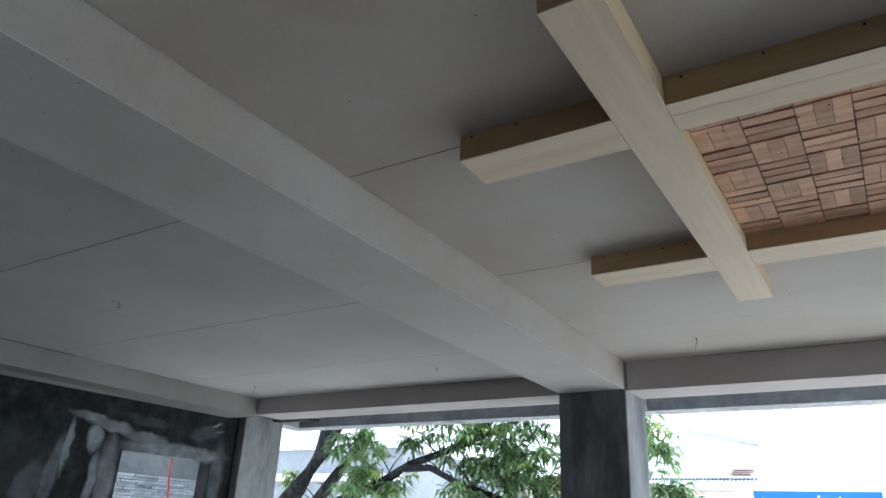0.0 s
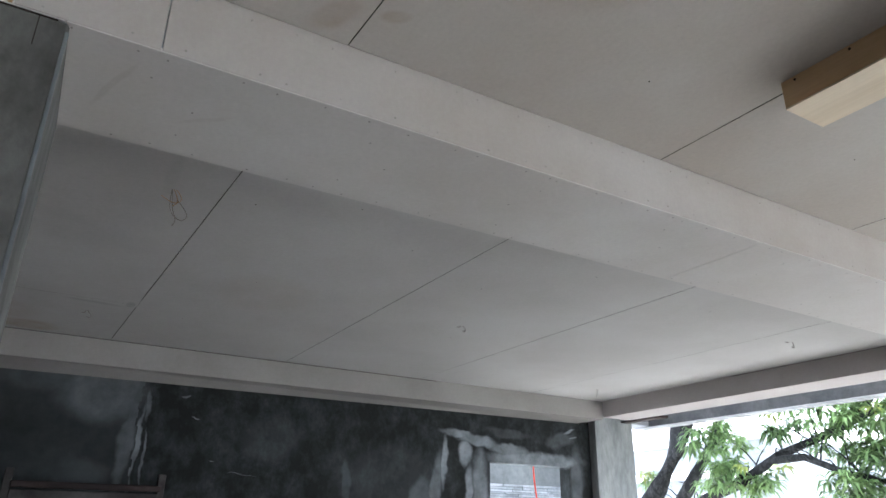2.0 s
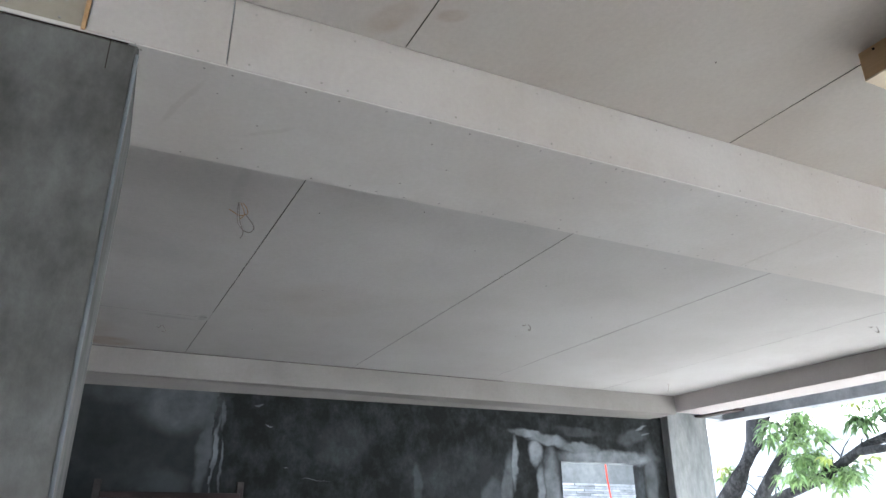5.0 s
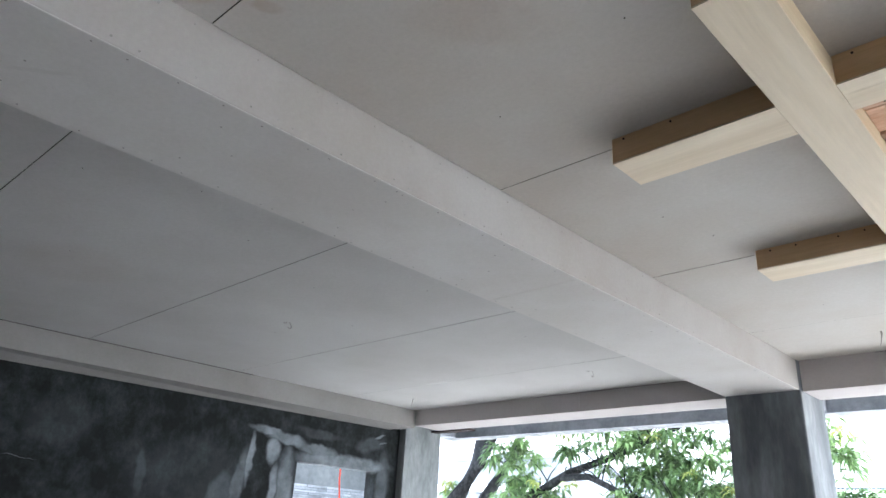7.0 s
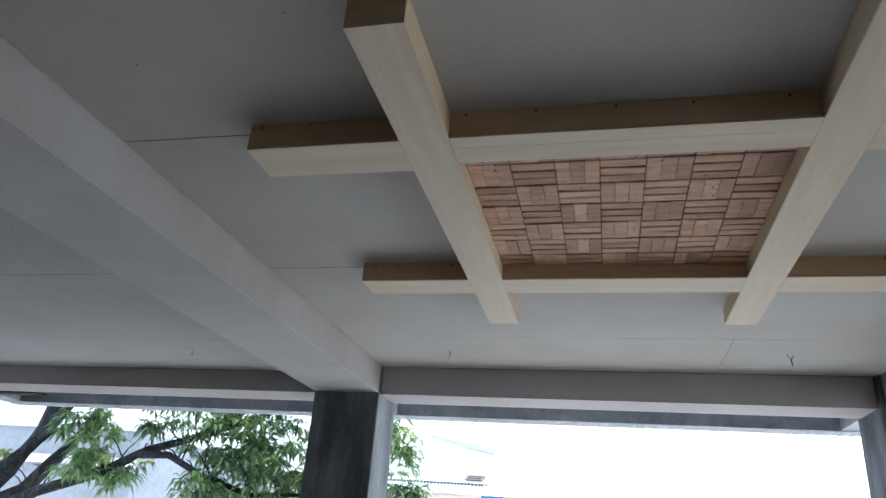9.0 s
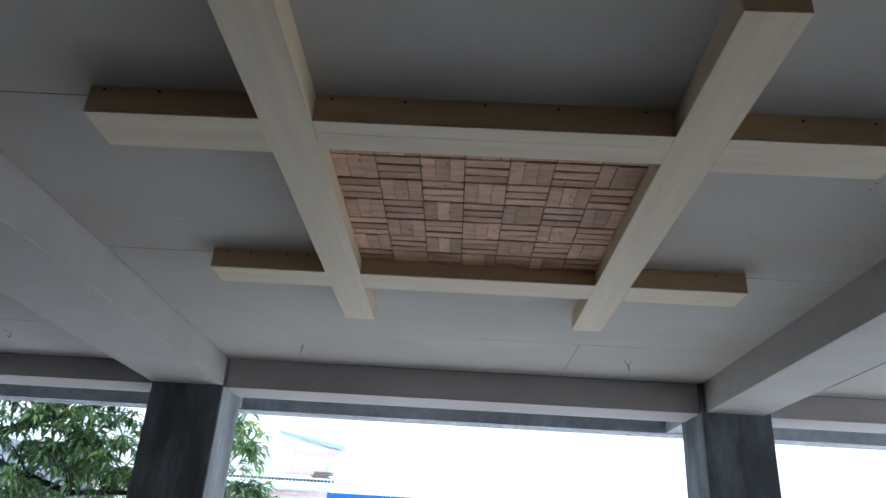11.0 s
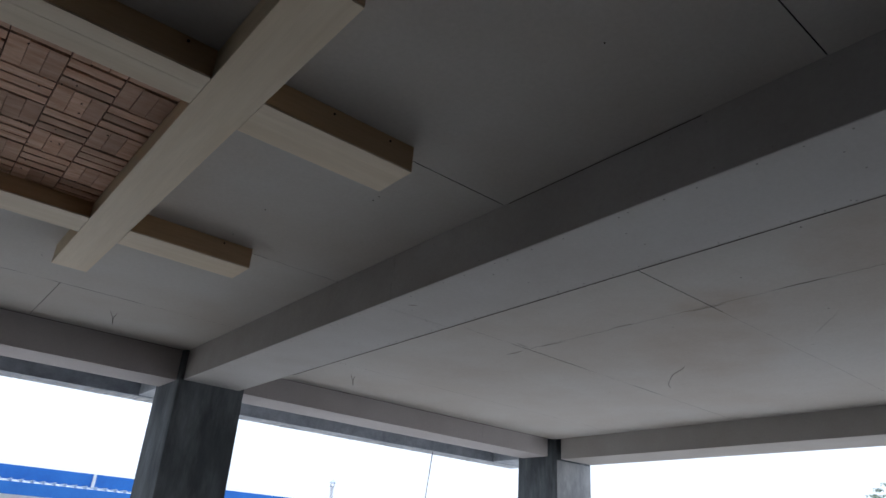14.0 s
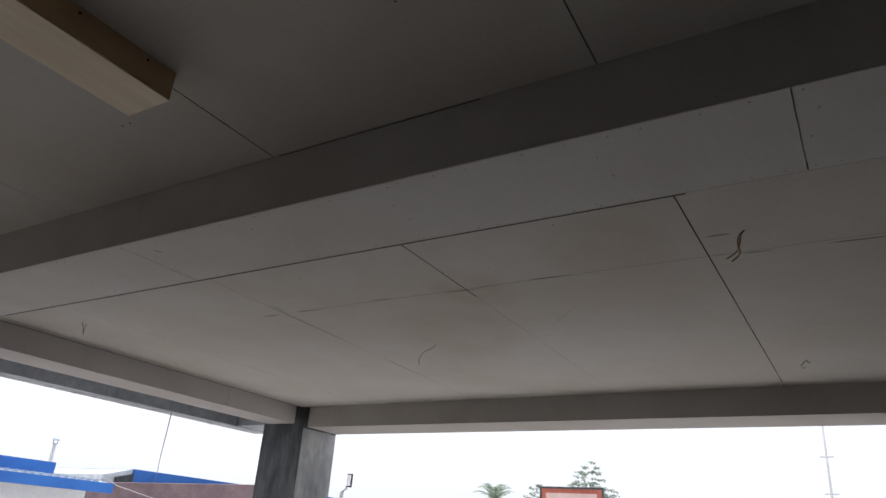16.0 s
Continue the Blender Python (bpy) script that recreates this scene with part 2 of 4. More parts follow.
def add_stains(m, strokes, pale, ceiling=False):
    """Smears on a wall in the y-z plane, or on a ceiling in the x-y plane: centre, half sizes, lean in degrees, strength."""
    n, l = m.node_tree.nodes, m.node_tree.links
    bsdf = n["Principled BSDF"]
    src = bsdf.inputs["Base Color"].links[0].from_socket
    tc = n.new("ShaderNodeTexCoord")
    wob = n.new("ShaderNodeTexNoise")
    wob.inputs["Scale"].default_value, wob.inputs["Detail"].default_value = 7.0, 5
    l.new(tc.outputs["Object"], wob.inputs["Vector"])
    off = n.new("ShaderNodeVectorMath")
    off.operation, off.inputs[1].default_value, off.inputs[2].default_value = "MULTIPLY_ADD", (0.03, 0.03, 0) if ceiling else (0, 0.09, 0.09), (-0.015, -0.015, 0) if ceiling else (0, -0.045, -0.045)
    l.new(wob.outputs["Color"], off.inputs[0])
    add = n.new("ShaderNodeVectorMath")
    l.new(tc.outputs["Object"], add.inputs[0])
    l.new(off.outputs[0], add.inputs[1])
    total = None
    for y, z, ry, rz, lean, amount in strokes:
        mp = n.new("ShaderNodeMapping")
        mp.vector_type = "TEXTURE"
        place, turn, size = ((y, z, 2.8), (0, 0, radians(lean)), (ry, rz, 50)) if ceiling else ((WALL_X, y, z - 0.04), (radians(lean), 0, 0), (50, ry, rz))
        mp.inputs["Location"].default_value, mp.inputs["Rotation"].default_value, mp.inputs["Scale"].default_value = place, turn, size
        l.new(add.outputs[0], mp.inputs["Vector"])
        ln = n.new("ShaderNodeVectorMath")
        ln.operation = "LENGTH"
        l.new(mp.outputs[0], ln.inputs[0])
        mr = n.new("ShaderNodeMapRange")
        mr.interpolation_type = "SMOOTHSTEP"
        mr.inputs["From Min"].default_value, mr.inputs["From Max"].default_value = 1.15, 0.55
        mr.inputs["To Max"].default_value = amount
        l.new(ln.outputs["Value"], mr.inputs["Value"])
        if total is None:
            total = mr.outputs[0]
        else:
            mx = n.new("ShaderNodeMath")
            mx.operation = "MAXIMUM"
            l.new(total, mx.inputs[0])
            l.new(mr.outputs[0], mx.inputs[1])
            total = mx.outputs[0]
    pat = n.new("ShaderNodeTexNoise")
    pat.inputs["Scale"].default_value, pat.inputs["Detail"].default_value, pat.inputs["Roughness"].default_value = 5.0, 8, 0.62
    l.new(tc.outputs["Object"], pat.inputs["Vector"])
    pr = n.new("ShaderNodeMapRange")
    pr.inputs["From Min"].default_value, pr.inputs["From Max"].default_value, pr.inputs["To Min"].default_value = 0.36, 0.62, 0.45
    l.new(pat.outputs["Fac"], pr.inputs["Value"])
    mul = n.new("ShaderNodeMath")
    mul.operation = "MULTIPLY"
    l.new(total, mul.inputs[0])
    l.new(pr.outputs[0], mul.inputs[1])
    mix = n.new("ShaderNodeMix")
    mix.data_type = "RGBA"
    mix.inputs["B"].default_value = rgb(pale)
    l.new(src, mix.inputs["A"])
    l.new(mul.outputs[0], mix.inputs["Factor"])
    l.new(mix.outputs["Result"], bsdf.inputs["Base Color"])


WALL_X = -5.30
add_stains(DARK_PLASTER, [
    (4.92, 2.285, 0.64, 0.085, 0, 0.8), (4.60, 2.37, 0.30, 0.06, -6, 0.6), (4.25, 2.43, 0.26, 0.06, -8, 0.75), (4.02, 2.48, 0.22, 0.04, -6, 0.8),
    (3.87, 2.22, 0.035, 0.27, -3, 0.85), (3.78, 1.98, 0.07, 0.35, -8, 0.5), (4.10, 2.30, 0.085, 0.13, 4, 0.95), (3.62, 1.9, 0.14, 0.22, -20, 0.3),
    (4.27, 2.02, 0.10, 0.36, 0, 0.7), (4.14, 1.95, 0.05, 0.27, -6, 0.8), (5.46, 2.10, 0.09, 0.36, 0, 0.32), (5.37, 2.60, 0.09, 0.014, 30, 0.7), (5.42, 2.54, 0.06, 0.012, 20, 0.6), (5.25, 2.50, 0.2, 0.08, 10, 0.22), (4.6, 2.52, 0.3, 0.05, -5, 0.15),
    (1.02, 2.56, 0.20, 0.16, 0, 0.30), (1.19, 2.16, 0.022, 0.34, -3, 0.55), (1.25, 2.10, 0.010, 0.22, 3, 0.5), (1.23, 2.48, 0.02, 0.12, 4, 0.35),
    (3.3, 2.0, 0.6, 0.35, 0, 0.07), (1.6, 2.41, 0.03, 0.0035, 0, 0.7), (1.75, 2.10, 0.025, 0.003, 0, 0.5), (2.0, 2.02, 0.12, 0.003, 0, 0.4), (1.5, 2.58, 0.04, 0.008, 0, 0.4), (2.9, 2.0, 0.05, 0.2, 5, 0.2), (2.2, 2.3, 0.3, 0.2, 0, 0.07)],
    (0.31, 0.345, 0.375))


# brown damp marks, trowel smudges and thin scratches on the boards
add_stains(BOARD, [
    (-0.98, 0.95, 0.10, 0.05, 30, 0.5), (-0.9, 1.10, 0.05, 0.03, 60, 0.45), (-0.6, 0.70, 0.25, 0.16, 20, 0.3), (0.1, 0.9, 0.5, 0.2, 10, 0.22), (-0.5, 1.5, 0.25, 0.12, 40, 0.25),
    (3.76, 2.26, 0.30, 0.22, 0, 0.35), (4.4, 2.7, 0.6, 0.4, 20, 0.22), (3.5, 1.5, 0.35, 0.3, 0, 0.22)],
    (0.34, 0.235, 0.15), True)
add_stains(GREY_BOARD, [(-4.95, 0.30, 0.16, 0.22, 0, 0.55), (-4.6, 0.1, 0.3, 0.3, 0, 0.25), (-3.4, 1.5, 0.4, 0.3, 0, 0.12)], (0.34, 0.235, 0.15), True)
add_stains(GREY_BOARD, [
    (-4.06, 0.86, 0.07, 0.03, 0, 0.6), (-4.12, 0.66, 0.03, 0.2, 4, 0.3), (-2.9, 0.3, 0.25, 0.5, 10, 0.12), (-2.1, 0.75, 0.2, 0.03, 0, 0.14)],
    (0.22, 0.22, 0.22), True)
add_stains(BOARD, [
    (3.736, 3.61, 0.010, 0.08, 0, 0.7), (3.74, 3.31, 0.008, 0.10, 2, 0.8), (3.72, 2.80, 0.008, 0.08, 0, 0.7), (3.66, 3.465, 0.07, 0.007, 8, 0.8),
    (3.745, 2.31, 0.008, 0.10, 0, 0.9), (3.728, 1.83, 0.008, 0.13, 3, 0.9), (3.532, 1.05, 0.010, 0.05, 0, 0.8), (3.75, 0.94, 0.008, 0.06, 0, 0.8), (3.765, 0.58, 0.008, 0.12, 0, 0.9),
    (4.3, 2.0, 0.2, 0.006, 40, 0.3), (0.9, 1.2, 0.006, 0.15, 35, 0.3)],
    (0.12, 0.105, 0.09), True)
add_stains(SOFFIT_LIT_BOARD, [(2.5, 3.012, 0.025, 0.008, -38, 0.9), (-1.35, 0.72, 0.10, 0.012, 50, 0.14), (-1.3, 0.47, 0.15, 0.012, 20, 0.18)], (0.25, 0.22, 0.19), True)
# Shade inside the ceiling joints, painted dark onto the board edges.
JOINT_SHADE = mat("joint_shade_edge", (0.03, 0.028, 0.026), (0.07, 0.065, 0.06), 8, 60, 0.95, 0)
CLOUDY = mat("cloudy_dark_plaster", (0.055, 0.055, 0.050), (0.155, 0.158, 0.150), 3.2, 18, 0.8, 0.2, (1.2, 1.2, 0.8), contrast=(0.36, 0.66), fine_amount=0.4)


def translucent(m, amount):
    n, l = m.node_tree.nodes, m.node_tree.links
    bsdf, outp = n["Principled BSDF"], n["Material Output"]
    tr = n.new("ShaderNodeBsdfTranslucent")
    l.new(bsdf.inputs["Base Color"].links[0].from_socket, tr.inputs["Color"])
    mix = n.new("ShaderNodeMixShader")
    mix.inputs["Fac"].default_value = amount
    l.new(bsdf.outputs[0], mix.inputs[1])
    l.new(tr.outputs[0], mix.inputs[2])
    l.new(mix.outputs[0], outp.inputs["Surface"])


translucent(LEAF, 0.4)
translucent(BUSH, 0.4)
translucent(YOUNG_LEAF, 0.4)


# ---- mesh helpers ----
def box(bm, x0, x1, y0, y1, z0, z1, bevel=0.0):
    made = bmesh.ops.create_cube(bm, size=1.0, matrix=Matrix.LocRotScale(((x0 + x1) / 2, (y0 + y1) / 2, (z0 + z1) / 2), None, (x1 - x0, y1 - y0, z1 - z0)))
    if bevel:
        edges = list({e for v in made["verts"] for e in v.link_edges})
        bmesh.ops.bevel(bm, geom=edges, offset=bevel, segments=2, profile=0.5, affect="EDGES")


def slope(bm, axis, a0, z0, a1, z1, b0, b1, t):
    """A slanting slab: it rises from (a0, z0) to (a1, z1) along axis, and spans b0 to b1 across it."""
    low = []
    for a, z, b in ((a0, z0, b0), (a1, z1, b0), (a1, z1, b1), (a0, z0, b1)):
        low.append(bm.verts.new((b, a, z) if axis == "y" else (a, b, z)))
    top = [bm.verts.new(v.co + Vector((0, 0, t))) for v in low]
    bm.faces.new(low[::-1])
    bm.faces.new(top)
    for k in range(4):
        bm.faces.new((low[k], low[(k + 1) % 4], top[(k + 1) % 4], top[k]))
    bmesh.ops.recalc_face_normals(bm, faces=bm.faces[:])


def link(name, bm, material, smooth=False):
    me = bpy.data.meshes.new(name)
    bm.to_mesh(me)
    bm.free()
    me.materials.append(material)
    if smooth:
        for p in me.polygons:
            p.use_smooth = True
    return new(name, me)


def part(name, bm, material, parent, label="", smooth=False):
    ob = link(name, bm, material, smooth)
    ob.parent = parent
    m = parent.matrix_basis.copy()
    if parent.parent:
        m = parent.parent.matrix_basis.copy() @ parent.matrix_parent_inverse @ m
    ob.matrix_parent_inverse = m.inverted()
    return tagged(ob, label) if label else ob


def thing(name, label, category, place=(0, 0, 0), group="", kind=""):
    ob = new(name)
    ob.empty_display_size = 0.1
    ob.location = place
    return tagged(ob, label, category, group, kind)


def boxes(*specs, bevel=0.0):
    bm = bmesh.new()
    for s in specs:
        box(bm, *s, bevel=bevel)
    return bm


def structure(name, bm, material, label, category):
    return tagged(link(name, bm, material), label, category, kind="structure")


def tube(bm, pts, radii, sides=8):
    """A tapered tube along a line of points."""
    pts = [Vector(p) for p in pts]
    rings = []
    for i, p in enumerate(pts):
        d = (pts[min(i + 1, len(pts) - 1)] - pts[max(i - 1, 0)]).normalized()
        a = d.orthogonal().normalized() if abs(d.z) > 0.9 else d.cross(Vector((0, 0, 1))).normalized()
        b = d.cross(a)
        r = radii[i] if hasattr(radii, "__len__") else radii
        rings.append([bm.verts.new(p + r * (math.cos(k * 2 * math.pi / sides) * a + math.sin(k * 2 * math.pi / sides) * b)) for k in range(sides)])
    for r0, r1 in zip(rings, rings[1:]):
        for k in range(sides):
            bm.faces.new((r0[k], r0[(k + 1) % sides], r1[(k + 1) % sides], r1[k]))
    bm.faces.new(rings[0][::-1])
    bm.faces.new(rings[-1])


# ---- plan ----
CEIL, SIDE_CEIL, BEAM_Z, SLAB = 2.90, 2.86, 2.688, 3.02
AX0, AX1 = -1.605, -1.085          # main beam on the wall side
BX0, BX1 = 2.395, 2.816              # main beam on the open side
LX, RX = -4.95, 6.23               # inner faces of the edge beams
FY0, FY1 = 5.555, 5.91              # front beam
EY0, EY1 = 6.46, 6.68              # edge beam of the eave
BACK_Y = -0.30

# ---- structure ----
structure("floor", boxes((-5.45, 6.9, BACK_Y, 6.7, -0.15, 0.0)), FLOOR, "unseen bare concrete floor slab, toned brownish to warm bounced light", "floor")
structure("ground", boxes((-400, 400, -400, 400, -0.6, -0.2)), GROUND, "pale dusty ground around the building", "ground")
structure("roof_slab", boxes((-5.5, 6.9, BACK_Y, EY1, SLAB, SLAB + 0.15)), CONCRETE_LIGHT, "raw concrete roof slab above the ceiling", "roof")
# Unseen wall, set close and dark so that the rear ceiling stays dim.
structure("unseen_wall_back", boxes((-5.45, 6.9, BACK_Y - 0.15, BACK_Y, 0, SLAB)), DARK_PLASTER, "unseen plain dark wall added to keep the porch rear dim", "wall")


def sheets(name, x0, x1, z, ys, cuts, label, gap=0.0045, tilt=0.0008, fills=(), board=None):
    """A ceiling of boards with open joints at ys and shorter joints (x, y0, y1)."""
    bm = bmesh.new()
    ends = [y if isinstance(y, tuple) else (y, y) for y in ys]
    at = lambda e, x: e[0] + (e[1] - e[0]) * (x - x0) / (x1 - x0)
    for a, b in zip(ends, ends[1:]):
        xs = [x0] + sorted(x for x, c0, c1 in cuts if c0 < (a[0] + b[0]) / 2 < c1) + [x1]
        for i, (p, q) in enumerate(zip(xs, xs[1:])):
            p, q = p + (0.001 if i else 0), q - (0.001 if i < len(xs) - 2 else 0)
            low = [bm.verts.new((x, at(e, x) + d, z - tilt * at(e, x))) for x, e, d in ((p, a, gap / 2), (q, a, gap / 2), (q, b, -gap / 2), (p, b, -gap / 2))]
            top = [bm.verts.new(v.co + Vector((0, 0, 0.012))) for v in low]
            bm.faces.new(low[::-1])
            bm.faces.new(top)
            for k in range(4):
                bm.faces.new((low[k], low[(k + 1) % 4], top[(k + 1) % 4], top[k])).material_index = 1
    for f0, f1, y, deep in fills:
        box(bm, f0, f1, y - 0.07, y + 0.07, z - tilt * (y - 0.07) + deep, z - tilt * y + 0.010)
    ob = structure(name, bm, board or BOARD, label, "ceiling")
    ob.data.materials.append(JOINT_SHADE)
    return ob


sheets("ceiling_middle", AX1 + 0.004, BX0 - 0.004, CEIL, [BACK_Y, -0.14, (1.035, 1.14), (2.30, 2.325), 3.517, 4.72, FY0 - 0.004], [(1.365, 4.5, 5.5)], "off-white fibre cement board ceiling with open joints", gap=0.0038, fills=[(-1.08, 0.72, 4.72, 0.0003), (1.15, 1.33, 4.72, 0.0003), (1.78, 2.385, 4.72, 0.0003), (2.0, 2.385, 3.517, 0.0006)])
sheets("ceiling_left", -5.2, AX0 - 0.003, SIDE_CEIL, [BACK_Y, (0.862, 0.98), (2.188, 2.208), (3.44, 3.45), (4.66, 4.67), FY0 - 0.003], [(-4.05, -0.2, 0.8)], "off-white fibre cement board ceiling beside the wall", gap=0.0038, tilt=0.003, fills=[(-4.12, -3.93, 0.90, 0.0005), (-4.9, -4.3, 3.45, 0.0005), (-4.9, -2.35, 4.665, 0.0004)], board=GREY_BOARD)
sheets("ceiling_right", BX1 + 0.003, RX - 0.002, SIDE_CEIL, [BACK_Y, -0.05, 1.125, (2.275, 2.316), (3.465, 3.57), 4.76, FY0 - 0.003], [(3.73, -0.6, 3.4)], "off-white fibre cement board ceiling of the open bay", fills=[(3.85, 6.2, 2.30, 0.0006), (2.84, 3.6, 3.49, 0.0004), (4.3, 4.8, 3.52, 0.0004), (5.15, 6.2, 3.54, 0.0005), (2.84, 6.2, 4.76, 0.0003)])


def clad_beam(name, x0, x1, y0, y1, z0, z1, joints, axis, label, material=BEAM_BOARD, bottom_joints=(), slot=0.0, bare=0, side=None):
    """A boxed-in beam: side boards and soffit boards with open joints, round a concrete core."""
    t, g = 0.010, 0.003
    side = side or material
    ob = thing(name, label, "beam", ((x0 + x1) / 2, (y0 + y1) / 2, z0), kind="structure")
    part("core", boxes((x0 + 0.02, x1 - 0.02, y0 + 0.015, y1 - 0.015, z0 + 0.02, z1 + 0.08)), CONCRETE_LIGHT, ob)
    lo, hi = (y0, y1) if axis == "y" else (x0, x1)
    for js, kind in ((joints, "side"), (bottom_joints, "bottom")):
        stops = [lo] + sorted(js) + [hi]
        for a, b in zip(stops, stops[1:]):
            a, b = a + g / 2, b - g / 2
            if axis == "y":
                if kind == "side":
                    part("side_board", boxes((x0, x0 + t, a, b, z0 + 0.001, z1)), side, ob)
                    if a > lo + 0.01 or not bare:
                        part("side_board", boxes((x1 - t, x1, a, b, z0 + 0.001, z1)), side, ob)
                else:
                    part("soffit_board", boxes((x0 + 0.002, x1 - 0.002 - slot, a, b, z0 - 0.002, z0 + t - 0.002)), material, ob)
            else:
                if kind == "side":
                    part("side_board", boxes((a, b, y0, y0 + t, z0 + 0.001, z1)), material, ob)
                    part("side_board", boxes((a, b, y1 - t, y1, z0 + 0.001, z1)), material, ob)
                else:
                    part("soffit_board", boxes((a, b, y0 + 0.002, y1 - 0.002, z0 - 0.002, z0 + t - 0.002)), material, ob)
    return ob


beam_a = clad_beam("beam_1", AX0, AX1, BACK_Y, 5.518, BEAM_Z, SLAB - 0.06, [0.238, 0.556], "y", "boxed ceiling beam in off-white cement board with screws", material=SOFFIT_LIT_BOARD, bottom_joints=[-0.17, 0.345, 2.85], bare=1, side=BEAM_BOARD)
part("painted_face", boxes((AX1 - 0.016, AX1 - 0.005, BACK_Y, 0.234, BEAM_Z + 0.001, SLAB - 0.06)), CREAM, beam_a, "cream painted beam face over the column")
part("corner_bead", boxes((AX1 - 0.012, AX1 + 0.002, 0.226, 0.2355, BEAM_Z + 0.001, CEIL)), WIRE, beam_a, "thin brown edge strip")
beam_b = clad_beam("beam_2", BX0, BX1, BACK_Y, 5.518, BEAM_Z, SLAB - 0.06, [3.03], "y", "boxed ceiling beam in grey-white cement board", material=SOFFIT_LIT_BOARD, bottom_joints=[0.693, 3.13], slot=0.008, side=SIDE_SHADE_BOARD)
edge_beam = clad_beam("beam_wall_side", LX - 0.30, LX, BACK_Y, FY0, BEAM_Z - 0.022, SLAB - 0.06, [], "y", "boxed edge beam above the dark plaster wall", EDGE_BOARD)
bm = bmesh.new()
slope(bm, "y", -0.2, SIDE_CEIL - 0.0055, 3.6, SIDE_CEIL - 0.0168, LX + 0.0005, LX + 0.004, 0.005)
part("open_joint", bm, HOLE, edge_beam, "dark open joint under the ceiling boards")
edge_beam.matrix_basis = pose(*edge_beam.location, 0, 0, -1.8) @ pose(-0.0905, 0, 0)
clad_beam("beam_open_side", RX, RX + 0.46, BACK_Y, 5.45, BEAM_Z - 0.028, SLAB - 0.06, [], "y", "boxed edge beam along the open side")
front_1 = clad_beam("front_beam_1", LX, AX0 + 0.004, FY0, FY1, BEAM_Z - 0.004, SLAB - 0.06, [-2.9], "x", "boxed front beam in greyish cement board", FACADE_BOARD, [-2.9])
front_2 = clad_beam("front_beam_2", AX1 + 0.008, BX0 - 0.035, FY0, FY1, BEAM_Z - 0.004, SLAB - 0.06, [], "x", "boxed front beam between the middle columns", FACADE_BOARD)
front_3 = clad_beam("front_beam_3", 2.845, 6.15, FY0, FY1, BEAM_Z - 0.004, SLAB - 0.06, [5.26], "x", "boxed front beam of the open bay", FACADE_BOARD, [5.26])


for beam, bx0, bx1, bz in ((front_1, LX + 1.6, AX0, SIDE_CEIL - 0.0165), (front_2, -0.6, BX0 - 0.04, CEIL - 0.0045), (front_3, 3.2, 6.1, SIDE_CEIL - 0.0045)):
    part("open_joint", boxes((bx0, bx1, FY0 - 0.0025, FY0 - 0.0002, bz - 0.002, bz)), HOLE, beam, "thin dark joint under the ceiling boards")
part("joint_strip", boxes((BX0 - 0.0015, BX0 + 0.0005, 1.5, 2.3, CEIL - 0.0042, CEIL - 0.0020)), HOLE, beam_b, "dark open joint under the ceiling boards")
part("joint_strip", boxes((BX1 - 0.005, BX1 - 0.001, 1.02, 4.7, BEAM_Z - 0.0035, BEAM_Z - 0.0022)), HOLE, beam_b, "dark open joint along the beam edge")


def screws(parent, places, axis):
    """Small screw heads, dished into the board, as one piece of many."""
    bm = bmesh.new()
    for p in places:
        turn = Matrix.Rotation(radians(90), 4, "Y") if axis == "x" else Matrix.Identity(4)
        bmesh.ops.create_cone(bm, cap_ends=True, segments=7, radius1=0.0034, radius2=0.0034, depth=0.002, matrix=Matrix.Translation(p) @ turn)
    return tagged(part("screw_heads", bm, METAL_DOT, parent), kind="stuff")


for bob, x0, x1, seed in ((beam_a, AX0, AX1, 21), (beam_b, BX0, BX1, 22)):
    rng = random.Random(seed)
    side, sof = [], []
    face = x1 if bob is beam_a else x0
    y = -0.2
    while y < 5.3:
        for z in (BEAM_Z + 0.022, CEIL - 0.03):
            side.append((face, y + rng.uniform(-0.04, 0.04), z + rng.uniform(-0.006, 0.006)))
        for x in (x0 + 0.025, x1 - 0.025):
            sof.append((x + rng.uniform(-0.006, 0.006), y + rng.uniform(-0.05, 0.05), BEAM_Z - 0.002))
        y += rng.uniform(0.10, 0.16)
    for y in (0.62, 1.24, 1.86, 2.48, 3.1, 3.72):
        for k in range(3):
            sof.append((x0 + 0.12 + 0.14 * k + rng.uniform(-0.03, 0.03), y + rng.uniform(-0.08, 0.08), BEAM_Z - 0.002))
    screws(bob, side, "x")
    screws(bob, sof, "z")

eave = thing("eave_beam", "raw concrete eave beam with a rough chipped lower edge", "beam", (0.5, 6.5, BEAM_Z), kind="structure")
bm = bmesh.new()
box(bm, -5.45, 6.74, EY0, EY1, BEAM_Z, SLAB)
part("beam_body", bm, CONCRETE_LIGHT, eave)
bm = bmesh.new()
rng = random.Random(5)
x = -5.4
while x < 6.6:
    w = rng.uniform(0.01, 0.07)
    box(bm, x, x + w, EY0 + rng.uniform(0.002, 0.12), EY1 - rng.uniform(0, 0.03), BEAM_Z - rng.uniform(0.001, 0.004), BEAM_Z + 0.004)
    x += w + rng.uniform(0.0, 0.06)
part("rough_edge", bm, SKIM, eave, "pale crumbly cement edge")
for cx0, cx1 in ((-5.45, -5.2), (-1.55, -1.2), (2.38, 2.74), (6.25, 6.7)):
    part("cross_beam", boxes((cx0, cx1, 6.035, EY0 - 0.003, BEAM_Z + 0.006, SLAB)), CONCRETE_LIGHT, eave)


formwork = thing("formwork_boards", "weathered formwork boards under the eave corner", "boards", (-5.0, 6.2, BEAM_Z))
rng = random.Random(14)
